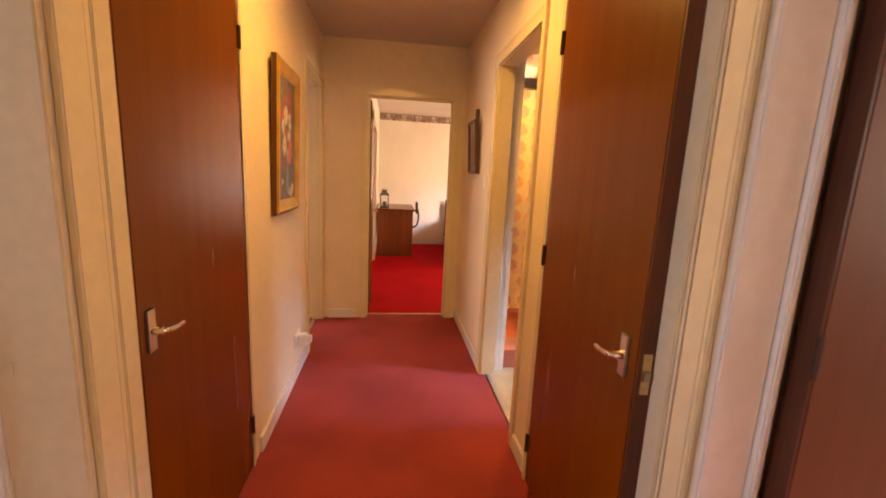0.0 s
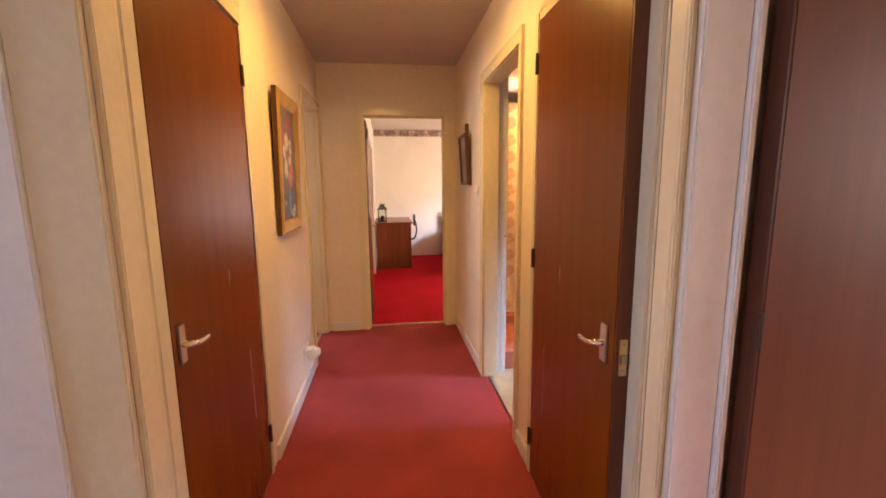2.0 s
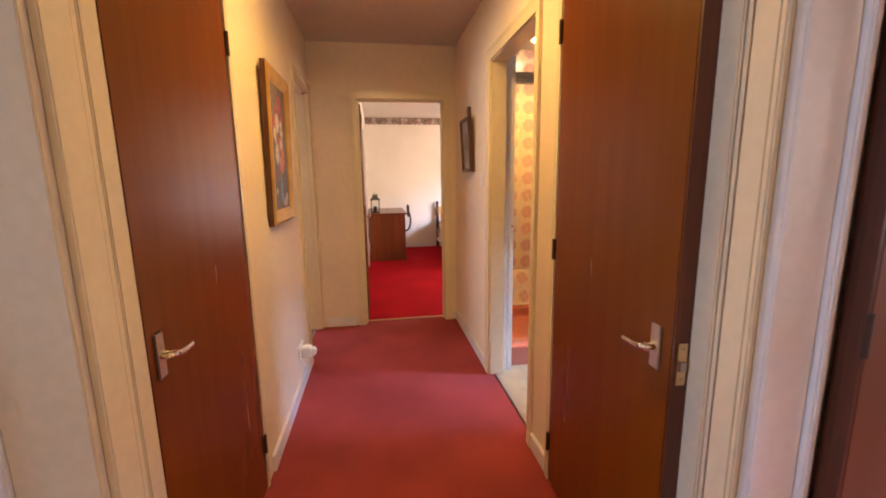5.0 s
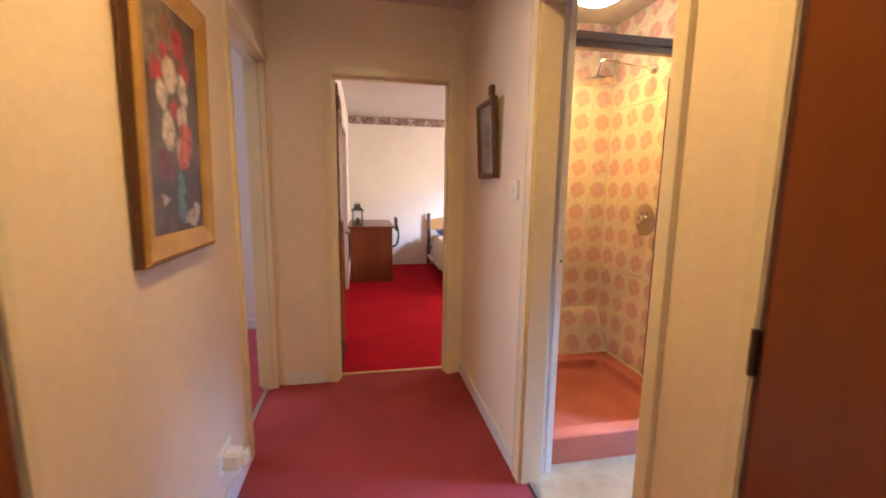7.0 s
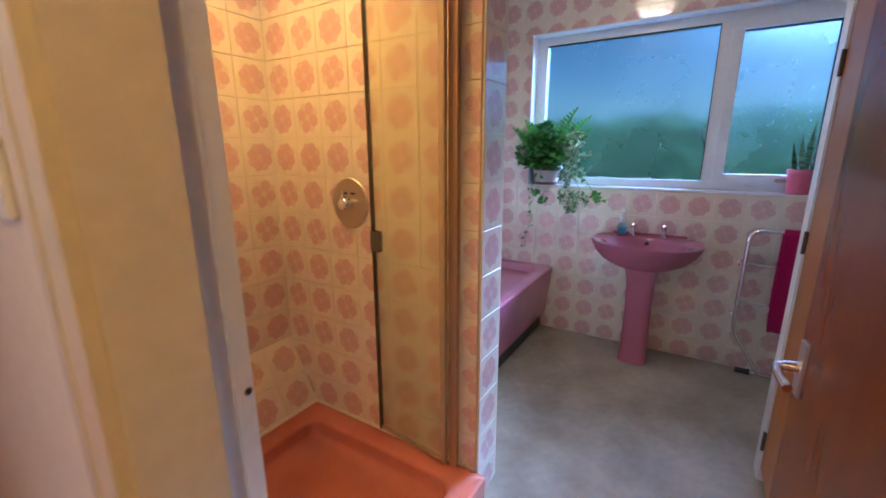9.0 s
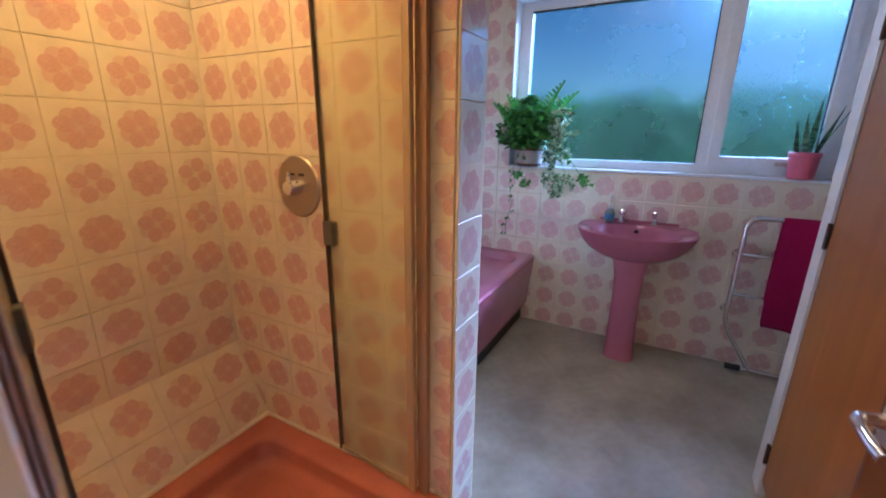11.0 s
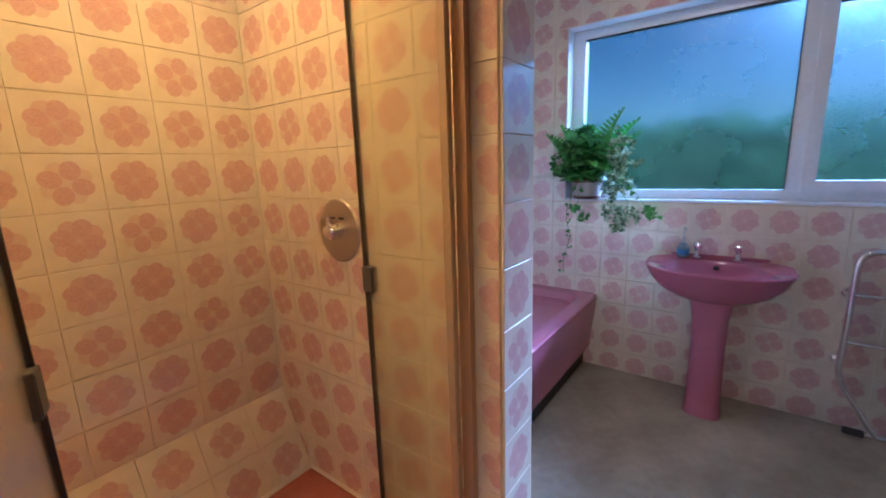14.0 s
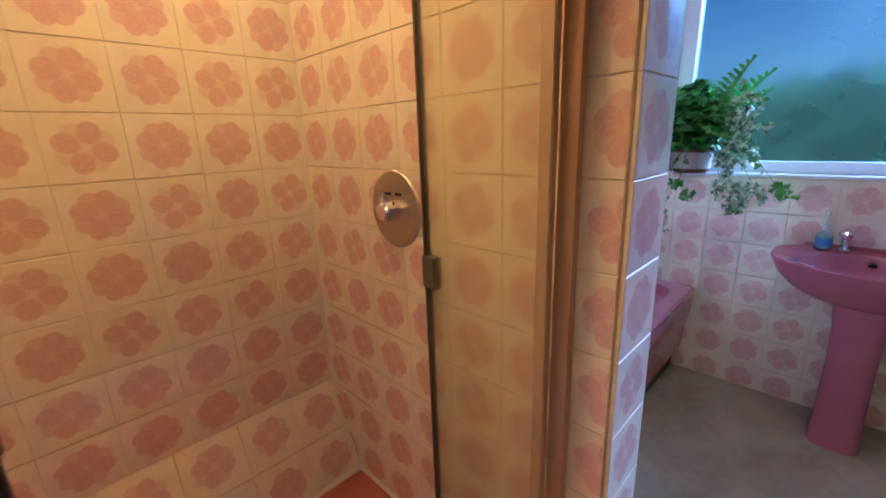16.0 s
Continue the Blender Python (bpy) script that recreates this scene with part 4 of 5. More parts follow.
def basin():
    b = thing("pedestal_basin", (WIN - 0.009, 2.405, 0.003), "pink ceramic pedestal washbasin with chrome taps", "washbasin")
    n = 48
    top = 0.765

    def shape(k, z, back=0.0, shrink=0.0):
        """Outline of the bowl: flat at the wall, bowed in front."""
        out = []
        for i in range(n):
            an = 2 * math.pi * i / n
            c, s = math.cos(an), math.sin(an)
            u = abs(s) ** 0.8 * math.copysign(1, s)
            x = -0.2 + (0.2 if c > 0 else 0.235) * math.copysign(abs(c) ** (0.55 if c > 0 else 0.95), c)
            x = -0.2 + (x + 0.2) * (k if c <= 0 else 1 - (1 - k) * shrink)
            out.append((x - back, 0.306 * u * k, z))
        return out
    bm = bmesh.new()
    rings = [shape(0.34, top - 0.17), shape(0.56, top - 0.15), shape(0.78, top - 0.11), shape(0.92, top - 0.062), shape(0.99, top - 0.016), shape(1.0, top - 0.004), shape(0.985, top + 0.002)]

    def bowl(k, z):
        return [(-0.235 + 0.155 * k * math.cos(2 * math.pi * i / n), 0.215 * k * math.sin(2 * math.pi * i / n), z) for i in range(n)]
    rings += [bowl(1.08, top - 0.004), bowl(1.0, top - 0.016), bowl(0.9, top - 0.06), bowl(0.65, top - 0.11), bowl(0.3, top - 0.128), bowl(0.05, top - 0.13)]
    loft(bm, rings)
    part("bowl", bm, PINK, b)
    bm = boxes((-0.022, -0.215, top - 0.004, 0.0, 0.215, top + 0.014), bevel=0.006)
    part("upstand", bm, PINK, b)

    def foot(hw, hd, z):
        out = []
        for i in range(24):
            an = 2 * math.pi * i / 24
            c, s = math.cos(an), math.sin(an)
            out.append((-0.2 + hd * math.copysign(abs(c) ** 0.6, c), hw * math.copysign(abs(s) ** 0.6, s), z))
        return out
    bm = bmesh.new()
    loft(bm, [foot(0.084, 0.09, 0), foot(0.083, 0.088, 0.03), foot(0.078, 0.08, 0.08), foot(0.074, 0.07, 0.35), foot(0.078, 0.076, 0.5), foot(0.09, 0.088, 0.58), foot(0.12, 0.1, 0.625)])
    part("pedestal", bm, PINK, b)
    for y in (-0.083, 0.09):
        tp = new("tap")
        tp.parent = b
        tp.location = (-0.055, y, top)
        tp["label"] = "chrome pillar tap"
        bm = bmesh.new()
        lathe(bm, [(0.02, 0), (0.02, 0.006), (0.013, 0.012), (0.012, 0.04), (0.014, 0.05), (0.001, 0.052)], 18)
        tube(bm, rounded_path([(0, 0, 0.034), (-0.05, 0, 0.04), (-0.085, 0, 0.018)], 0.02), 0.0085, 10)
        part("body", bm, CHROME, tp)
        bm = bmesh.new()
        lathe(bm, [(0.012, 0.05), (0.02, 0.056), (0.021, 0.072), (0.014, 0.082), (0.001, 0.083)], 16)
        part("knob", bm, CHROME, tp)
    bm = bmesh.new()
    rod(bm, (-0.094, 0, top - 0.04), (-0.085, 0, top - 0.036), 0.013, None, 14)
    part("overflow", bm, BLACK, b, "dark overflow hole")
    g = thing("soap_bottle", (WIN - 0.075, 2.56, 0.765 + 0.006), "small clear soap pump bottle with a blue label", "soap bottle")
    g.scale = (0.95, 0.95, 1.5)
    bm = bmesh.new()
    lathe(bm, [(0.024, 0), (0.03, 0.004), (0.03, 0.035), (0.022, 0.046), (0.012, 0.052)], 20)
    part("bottle", bm, material("pale_liquid_soap", (0.42, 0.6, 0.62), 0.12, 0, Transmission_Weight=0.5), g)
    bm = bmesh.new()
    lathe(bm, [(0.0302, 0.01), (0.0308, 0.011), (0.0308, 0.03), (0.0302, 0.031)], 20)
    part("label_band", bm, material("blue_label_paper", (0.06, 0.24, 0.5), 0.5), g, "blue paper label")
    bm = bmesh.new()
    lathe(bm, [(0.011, 0.052), (0.011, 0.066), (0.004, 0.07), (0.004, 0.092), (0.009, 0.094), (0.009, 0.104), (0.001, 0.105)], 14)
    box(bm, -0.034, -0.005, 0.095, 0, 0.005, 0.104)
    part("pump", bm, material("pale_pump_plastic", (0.55, 0.6, 0.58), 0.3), g)


basin()


# ---- towel rail and towel ----
def towel_rail():
    t = thing("towel_rail", (WIN - 0.009, 1.675, 0.003), "chrome heated towel rail on black feet beside the basin", "towel rail")
    for side in (1, -1):
        y = 0.235 * side
        pts = rounded_path([(-0.09, y * 0.35, 0.03), (-0.09, y, 0.27), (-0.09, y * 0.96, 0.865), (-0.09, 0, 0.865)], 0.07)
        bm = bmesh.new()
        tube(bm, pts, 0.0125, 12)
        part("side_tube", bm, CHROME, t)
        for z in (0.335, 0.655):
            bm = bmesh.new()
            rod(bm, (0, y, z), (-0.09, y, z), 0.011, None, 12)
            rod(bm, (0.0, y, z), (-0.008, y, z), 0.022, 0.02, 16)
            part("wall_bracket", bm, CHROME, t)
    for z in (0.45, 0.67):
        bm = bmesh.new()
        rod(bm, (-0.09, -0.232, z), (-0.09, 0.232, z), 0.008, None, 12)
        part("crossbar", bm, CHROME, t)
    bm = bmesh.new()
    rod(bm, (-0.09, -0.12, 0.03), (-0.09, 0.12, 0.03), 0.0125, None, 12)
    part("foot_tube", bm, CHROME, t)
    for side in (1, -1):
        bm = bmesh.new()
        rod(bm, (-0.09, side * 0.12, 0.03), (-0.09, side * 0.19, 0.03), 0.017, 0.016, 14)
        part("rubber_foot", bm, RUBBER, t, "black rubber foot")


towel_rail()


def towel():
    t = thing("bath_towel", (WIN - 0.099, 1.6, 0.003), "magenta bath towel folded over the chrome towel rail", "towel")
    bm = bmesh.new()
    prof = [(-0.026, 0.29), (-0.024, 0.5), (-0.022, 0.75), (-0.018, 0.865), (0.0, 0.883), (0.018, 0.865), (0.021, 0.7), (0.022, 0.4)]
    nu = 30
    grid = []
    for j in range(nu + 1):
        u = j / nu
        col = []
        for k, (x, z) in enumerate(prof):
            fold = 0.006 * math.sin(u * 17 + k * 0.25) * (1 if k < 3 else 0.35 if k < 6 else 0.8)
            col.append(bm.verts.new((x * 1.0 - abs(fold) * (1 if x < 0 else -1), -0.2 + 0.36 * u + 0.004 * math.sin(z * 14) + (0.012 * (0.883 - z) if u > 0.9 else 0), z + (0.006 * math.sin(u * 9) if k in (0, 7) else 0))))
        grid.append(col)
    for a, b in zip(grid, grid[1:]):
        for k in range(len(prof) - 1):
            bm.faces.new((a[k], b[k], b[k + 1], a[k + 1]))
    ob = part("cloth", bm, TOWEL, t)
    s = ob.modifiers.new("thick", "SOLIDIFY")
    s.thickness, s.offset = 0.009, 0
    d = ob.modifiers.new("smooth", "SUBSURF")
    d.levels = d.render_levels = 1


towel()


# ---- window and plants ----
def window():
    w = tagged(new("window_1"), "wide white plastic window with two frosted panes over a hedge", "window", kind="structure")
    X0, X1 = WIN + 0.085, WIN + 0.145
    y0, y1, z0, z1 = 1.57, 3.23, 1.062, 2.04
    part("frame", boxes((X0, y0, z0, X1, y1, z0 + 0.05), (X0, y0, z1 - 0.06, X1, y1, z1), (X0, y0, z0 + 0.05, X1, y0 + 0.05, z1 - 0.06), (X0, y1 - 0.075, z0 + 0.05, X1, y1, z1 - 0.06), (X0, 2.105, z0 + 0.05, X1, 2.17, z1 - 0.06), bevel=0.004), UPVC, w)
    c = part("casement", boxes((X0 - 0.018, y0 + 0.04, z0 + 0.04, X1 - 0.01, 2.115, z0 + 0.095), (X0 - 0.018, y0 + 0.04, z1 - 0.11, X1 - 0.01, 2.115, z1 - 0.05), (X0 - 0.018, y0 + 0.04, z0 + 0.095, X1 - 0.01, y0 + 0.09, z1 - 0.11), (X0 - 0.018, 2.06, z0 + 0.095, X1 - 0.01, 2.115, z1 - 0.11), bevel=0.004), UPVC, w)
    part("latch", boxes((X0 - 0.03, 1.72, z0 + 0.055, X0 - 0.018, 1.82, z0 + 0.075), (X0 - 0.04, 1.78, z0 + 0.058, X0 - 0.028, 1.8, z0 + 0.072), bevel=0.003), STEEL, c, "small window latch")
    for a, b, lo, hi in ((2.165, y1 - 0.07, z0 + 0.045, z1 - 0.055), (y0 + 0.085, 2.065, z0 + 0.09, z1 - 0.105)):
        p = part("pane", boxes((X0 + 0.02, a, lo, X0 + 0.026, b, hi)), FROST, w, "frosted glass pane misted with condensation")
        p.visible_shadow = False
    rnd = random.Random(12)
    for a, b, lo, hi in ((y0 + 0.095, 2.05, z0 + 0.1, z1 - 0.3),):
        bm = bmesh.new()
        for i in range(1800):
            y, z, r = rnd.uniform(a, b), lo + (hi - lo) * min(1.0, abs(rnd.gauss(0.42, 0.15))), rnd.uniform(0.001, 0.0026)
            rings = [[bm.verts.new((X0 + 0.0195 - x, y + r * k * math.cos(q * math.pi / 3), z + r * k * 1.25 * math.sin(q * math.pi / 3))) for q in range(6)] for x, k in ((0.0002, 1), (r * 0.55, 0.7))]
            tip = bm.verts.new((X0 + 0.0195 - r * 0.8, y, z))
            for q in range(6):
                bm.faces.new((rings[0][q], rings[0][(q + 1) % 6], rings[1][(q + 1) % 6], rings[1][q]))
                bm.faces.new((rings[1][q], rings[1][(q + 1) % 6], tip))
        drops = part("condensation", bm, WATER, w, "beads of condensation on the glass")
        drops.visible_shadow = False
    for a, b, lo, hi in ((2.17, y1 - 0.075, z0 + 0.05, z1 - 0.06), (y0 + 0.09, 2.06, z0 + 0.095, z1 - 0.11)):
        part("gasket", boxes((X0 - 0.001, a, hi - 0.006, X0 + 0.018, b, hi), (X0 - 0.001, a, lo, X0 + 0.018, a + 0.004, hi)), RUBBER, w, "thin dark glazing gasket")
    part("sill", boxes((WIN - 0.012, y0 + 0.0, 1.048, X0 + 0.01, y1, 1.062), bevel=0.004), UPVC, w, "white window sill")
    part("reveal", boxes((WIN - 0.01, y1 - 0.006, 1.062, X0, y1 + 0.0, z1), (WIN - 0.01, y0, 1.062, X0, y0 + 0.006, z1), (WIN - 0.01, y0 + 0.006, z1 - 0.006, X0, y1 - 0.006, z1), bevel=0.002), UPVC, w, "white window reveal")


window()


def leaf_blade(bm, base, way, side, length, width, droop=0.2):
    way, side = Vector(way).normalized(), Vector(side).normalized()
    down = Vector((0, 0, -1))
    prev = None
    n = 3
    for i in range(n + 1):
        t = i / n
        c = Vector(base) + way * length * t + down * droop * length * t * t
        hw = width * math.sin(math.pi * (0.12 + 0.86 * t) ** 0.8) * 0.5
        pair = (bm.verts.new(c - side * hw), bm.verts.new(c + side * hw))
        if prev:
            bm.faces.new((prev[0], prev[1], pair[1], pair[0]))
        prev = pair


def ivy_leaf(bm, at, way, normal, size):
    way, normal = Vector(way).normalized(), Vector(normal).normalized()
    side = way.cross(normal).normalized()
    shape = ((0, 0.0), (0.34, -0.12), (0.52, 0.22), (0.3, 0.42), (0.26, 0.72), (0, 1.05), (-0.26, 0.72), (-0.3, 0.42), (-0.52, 0.22), (-0.34, -0.12))
    c = bm.verts.new(Vector(at) + way * 0.4 * size + normal * 0.08 * size)
    ring = [bm.verts.new(Vector(at) + side * u * size + way * v * size) for u, v in shape]
    for i in range(len(ring)):
        bm.faces.new((c, ring[i], ring[(i + 1) % len(ring)]))


def hanging_plant():
    p = thing("trailing_pot_plant", (WIN + 0.02, 3.1, 1.062), "leafy fern and trailing ivy in a whitewashed basket", "pot plant")
    p.scale = (1.12, 1.12, 1.12)
    bm = bmesh.new()
    lathe(bm, [(0.062, 0), (0.066, 0.012), (0.072, 0.02), (0.078, 0.085), (0.083, 0.092), (0.083, 0.104), (0.072, 0.106), (0.068, 0.09), (0.001, 0.088)], 26)
    part("basket", bm, WICKER, p)
    bm = bmesh.new()
    lathe(bm, [(0.0845, 0.088), (0.0865, 0.092), (0.0865, 0.106), (0.083, 0.108), (0.08, 0.1)], 26)
    lathe(bm, [(0.064, -0.0), (0.07, 0.004), (0.072, 0.016), (0.066, 0.018)], 26)
    part("basket_rim", bm, wood("brown_cane", (0.09, 0.04, 0.02), (0.16, 0.08, 0.04), 0.6), p, "brown cane rims")
    bm = bmesh.new()
    lathe(bm, [(0.068, 0.088), (0.05, 0.098), (0.001, 0.1)], 18)
    part("soil", bm, SOIL, p)
    rnd = random.Random(4)
    for f in range(16):
        bm = bmesh.new()
        an = rnd.uniform(-2.9, 2.9)
        lean = rnd.uniform(0.1, 0.5)
        if f < 6:
            an, lean = (-1.4, 1.3, 2.6, -1.9, 2.0, -1.2)[f], (0.3, 0.12, 0.15, 0.1, 0.3, 0.5)[f]
        ln = rnd.uniform(0.22, 0.3) if f >= 6 else (0.36, 0.38, 0.33, 0.4, 0.3, 0.3)[f]
        way = Vector((math.cos(an) * lean * 0.5 - 0.08, math.sin(an) * lean, 1.0)).normalized()
        side = way.cross(Vector((math.cos(an), math.sin(an), 0.05))).normalized()
        stem = [Vector((0.02 * math.cos(an), 0.02 * math.sin(an), 0.09)) + way * ln * t + Vector((math.cos(an) * 0.6 - 0.2, math.sin(an), -0.35)) * ln * 0.35 * t * t for t in (i / 9 for i in range(10))]
        tube(bm, stem, 0.0016, 5)
        if f < 6:
            for i in range(3, 20):
                t = i / 19
                k = min(8, int(t * 9))
                q = stem[k].lerp(stem[k + 1], t * 9 - k)
                flat = Vector((0.35 * math.cos(f * 2.1), 1, 0.2 * math.sin(f))).normalized()
                for s in (-1, 1):
                    leaf_blade(bm, q, flat * s + way * 0.75, way, 0.085 * math.sin(math.pi * (0.28 + 0.68 * t)), 0.017, 0.1)
            part("fern_frond", bm, FERN, p, "bright feathered fern frond", smooth=False)
            continue
        for i in range(2, 10):
            t = i / 9
            l = 0.078 * math.sin(math.pi * (0.25 + 0.68 * t)) 
            for s in (-1, 1):
                leaf_blade(bm, stem[i], side * s * 0.95 + way * 0.55, way, l, 0.015, 0.18)
        part("fern_frond", bm, LEAF, p, smooth=False)
    bm = bmesh.new()
    for i in range(1800):
        an = rnd.uniform(0, 2 * math.pi)
        r = min(0.15, abs(rnd.gauss(0, 0.068)))
        at = Vector((-0.03 + 0.75 * r * math.cos(an), 1.05 * r * math.sin(an) + 0.01, 0.15 + rnd.uniform(-0.05, 0.19) * (1.25 - r / 0.2)))
        if at.x > 0.055:
            at.x = 0.055
        out = Vector((math.cos(an), math.sin(an), rnd.uniform(-0.5, 0.8)))
        ivy_leaf(bm, at, out + Vector((rnd.uniform(-0.6, 0.6), rnd.uniform(-0.6, 0.6), rnd.uniform(-0.6, 0.3))), out + Vector((-0.4, 0, 0.7)), rnd.uniform(0.02, 0.04))
    part("foliage", bm, LEAF, p, "dense dark green leaves", smooth=False)
    bm = bmesh.new()
    for i in range(260):
        at = Vector((-0.05 + rnd.uniform(-0.05, 0.06), -0.12 - abs(rnd.gauss(0, 0.05)), 0.17 + rnd.gauss(0, 0.075)))
        ivy_leaf(bm, at, (rnd.uniform(-1, 0.4), rnd.uniform(-1, 0.3), rnd.uniform(-0.8, 0.4)), (-1, rnd.uniform(-0.5, 0.5), rnd.uniform(0, 1)), rnd.uniform(0.018, 0.036))
    part("pale_foliage", bm, IVY, p, "pale variegated leaves", smooth=False)
    for k in range(7):
        bm = bmesh.new()
        y = rnd.uniform(-0.2, 0.08)
        ln = rnd.uniform(0.06, 0.13)
        if k == 0:
            y, ln = 0.055, 0.35
        if k in (1, 2, 3):
            y, ln = -0.1 - 0.07 * k, 0.11 - 0.025 * k
        pts = [Vector((-0.055, y * 0.4, 0.1)), Vector((-0.1, y * 0.8, 0.06)), Vector((-0.115, y, -0.02))]
        for i in range(1, 9):
            pts.append(Vector((-0.115 - 0.006 * i * rnd.random(), y + 0.016 * math.sin(i * 1.1 + k) - 0.006 * i * (1 if k else -0.2), -0.02 - ln * i / 8)))
        tube(bm, pts, 0.0014, 5)
        for q in pts[1:]:
            for _ in range(2):
                ivy_leaf(bm, q + Vector((rnd.uniform(-0.012, 0.0), rnd.uniform(-0.022, 0.022), rnd.uniform(-0.015, 0.01))), (rnd.uniform(-0.6, 0.1), rnd.uniform(-1, 1), -0.7), (-1, rnd.uniform(-0.4, 0.4), 0.4), rnd.uniform(0.016, 0.032) * (0.65 if k == 0 else 1))
        part("trailing_stem", bm, IVY if k % 3 else LEAF, p, smooth=False)


hanging_plant()


def snake_plant():
    p = thing("snake_plant", (WIN + 0.018, 1.715, 1.062), "snake plant with upright leaves in a pink pot on the sill", "pot plant")
    bm = bmesh.new()
    lathe(bm, [(0.05, 0), (0.054, 0.004), (0.062, 0.108), (0.066, 0.112), (0.066, 0.128), (0.06, 0.13), (0.056, 0.11), (0.001, 0.108)], 28)
    part("pot", bm, PINKPOT, p)
    bm = bmesh.new()
    lathe(bm, [(0.056, 0.108), (0.03, 0.115), (0.001, 0.116)], 16)
    part("soil", bm, SOIL, p)
    rnd = random.Random(9)
    for k, (y, x, lean, ln) in enumerate(((0.02, 0, 0.02, 0.22), (-0.01, 0.01, -0.04, 0.27), (-0.03, -0.01, -0.3, 0.25), (-0.035, 0.015, -0.42, 0.3), (0.005, -0.02, 0.12, 0.2), (0.03, 0.01, 0.16, 0.17), (-0.015, -0.015, -0.18, 0.19))):
        bm = bmesh.new()
        rings = []
        for i in range(9):
            t = i / 8
            w = 0.011 * (1 - t ** 3) * (0.75 + 0.5 * math.sin(math.pi * min(1, t * 1.2))) + 0.0006
            cy, cz = y + lean * ln * t, 0.108 + ln * t * (1 - 0.12 * abs(lean))
            tw = k + 0.4 * t
            rings.append([(x + math.cos(tw + a) * w * f, cy + math.sin(tw + a) * w * f, cz) for a, f in ((0, 1), (math.pi / 2, 0.28), (math.pi, 1), (3 * math.pi / 2, 0.28))])
        loft(bm, rings)
        part("leaf", bm, SNAKE, p)


snake_plant()

h = tagged(new("hedge"), "clipped dark green hedge outside the window", "hedge", kind="stuff")
bm = bmesh.new()
rnd = random.Random(2)
for i in range(12000):
    y = rnd.uniform(-0.5, 7.0)
    top = 1.56 + 0.1 * noise.noise((y * 2.1, 0, 0)) + 0.05 * noise.noise((y * 7, 3, 0))
    z = top * (1 - rnd.random() ** 1.5 * 0.95)
    at = Vector((5.0 + 0.25 * rnd.random() + 0.12 * noise.noise((y * 3, z * 3, 5)), y, z))
    ivy_leaf(bm, at, (rnd.uniform(-1, 0.2), rnd.uniform(-1, 1), rnd.uniform(-1, 1)), (-1, rnd.uniform(-0.6, 0.6), rnd.uniform(-0.2, 1)), rnd.uniform(0.05, 0.11))
box(bm, 5.25, -0.6, -0.25, 5.8, 7.1, 1.5)
part("foliage", bm, HEDGE, h, smooth=False)


# ---- far bedroom ----
def desk():
    d = thing("desk", (-0.235, 6.6, 0.002), "dark reddish wooden desk with a panelled end against the wall", "desk")
    part("desktop", boxes((-0.01, -0.02, 0.725, 0.6, 1.15, 0.752), bevel=0.004), DESK, d)
    part("end_panel", boxes((0.015, 0, 0, 0.57, 0.025, 0.725), bevel=0.003), DESK, d)
    part("end_panel", boxes((0.015, 1.1, 0, 0.57, 1.125, 0.725), bevel=0.003), DESK, d)
    part("back_panel", boxes((0.015, 0.025, 0.2, 0.035, 1.1, 0.725)), DESK, d)
    part("apron", boxes((0.54, 0.025, 0.6, 0.56, 1.1, 0.725), bevel=0.002), DESK, d)
    part("plinth", boxes((0.005, -0.006, 0, 0.58, 0.0, 0.06), bevel=0.002), DESK, d)


desk()


def lantern():
    l = thing("candle_lantern", (-0.12, 6.72, 0.756), "grey metal candle lantern standing on the desk", "lantern")
    part("base", boxes((-0.07, -0.07, 0, 0.07, 0.07, 0.02), bevel=0.003), LANTERN, l)
    for x in (-0.06, 0.06):
        for y in (-0.06, 0.06):
            part("post", boxes((x - 0.008, y - 0.008, 0.02, x + 0.008, y + 0.008, 0.2), bevel=0.002), LANTERN, l)
    for x in (-0.06, 0.06):
        part("pane", boxes((x - 0.001, -0.052, 0.02, x + 0.001, 0.052, 0.2)), CLEAR, l)
    for y in (-0.06, 0.06):
        part("pane", boxes((-0.052, y - 0.001, 0.02, 0.052, y + 0.001, 0.2)), CLEAR, l)
    bm = bmesh.new()
    loft(bm, [[(sx * w, sy * w, z) for sx, sy in ((-1, -1), (1, -1), (1, 1), (-1, 1))] for w, z in ((0.078, 0.2), (0.078, 0.21), (0.04, 0.25), (0.035, 0.27), (0.045, 0.275), (0.045, 0.285))])
    part("roof", bm, LANTERN, l)
    bm = bmesh.new()
    tube(bm, [(0.03 * math.cos(a), 0, 0.285 + 0.025 * math.sin(a)) for a in (i * math.pi / 8 for i in range(9))], 0.003, 6)
    part("ring", bm, LANTERN, l)
    bm = bmesh.new()
    lathe(bm, [(0.028, 0.02), (0.028, 0.1), (0.02, 0.103), (0.001, 0.1)], 16)
    part("candle", bm, material("dark_candle_wax", (0.12, 0.05, 0.05), 0.5), l, "dark candle")


lantern()


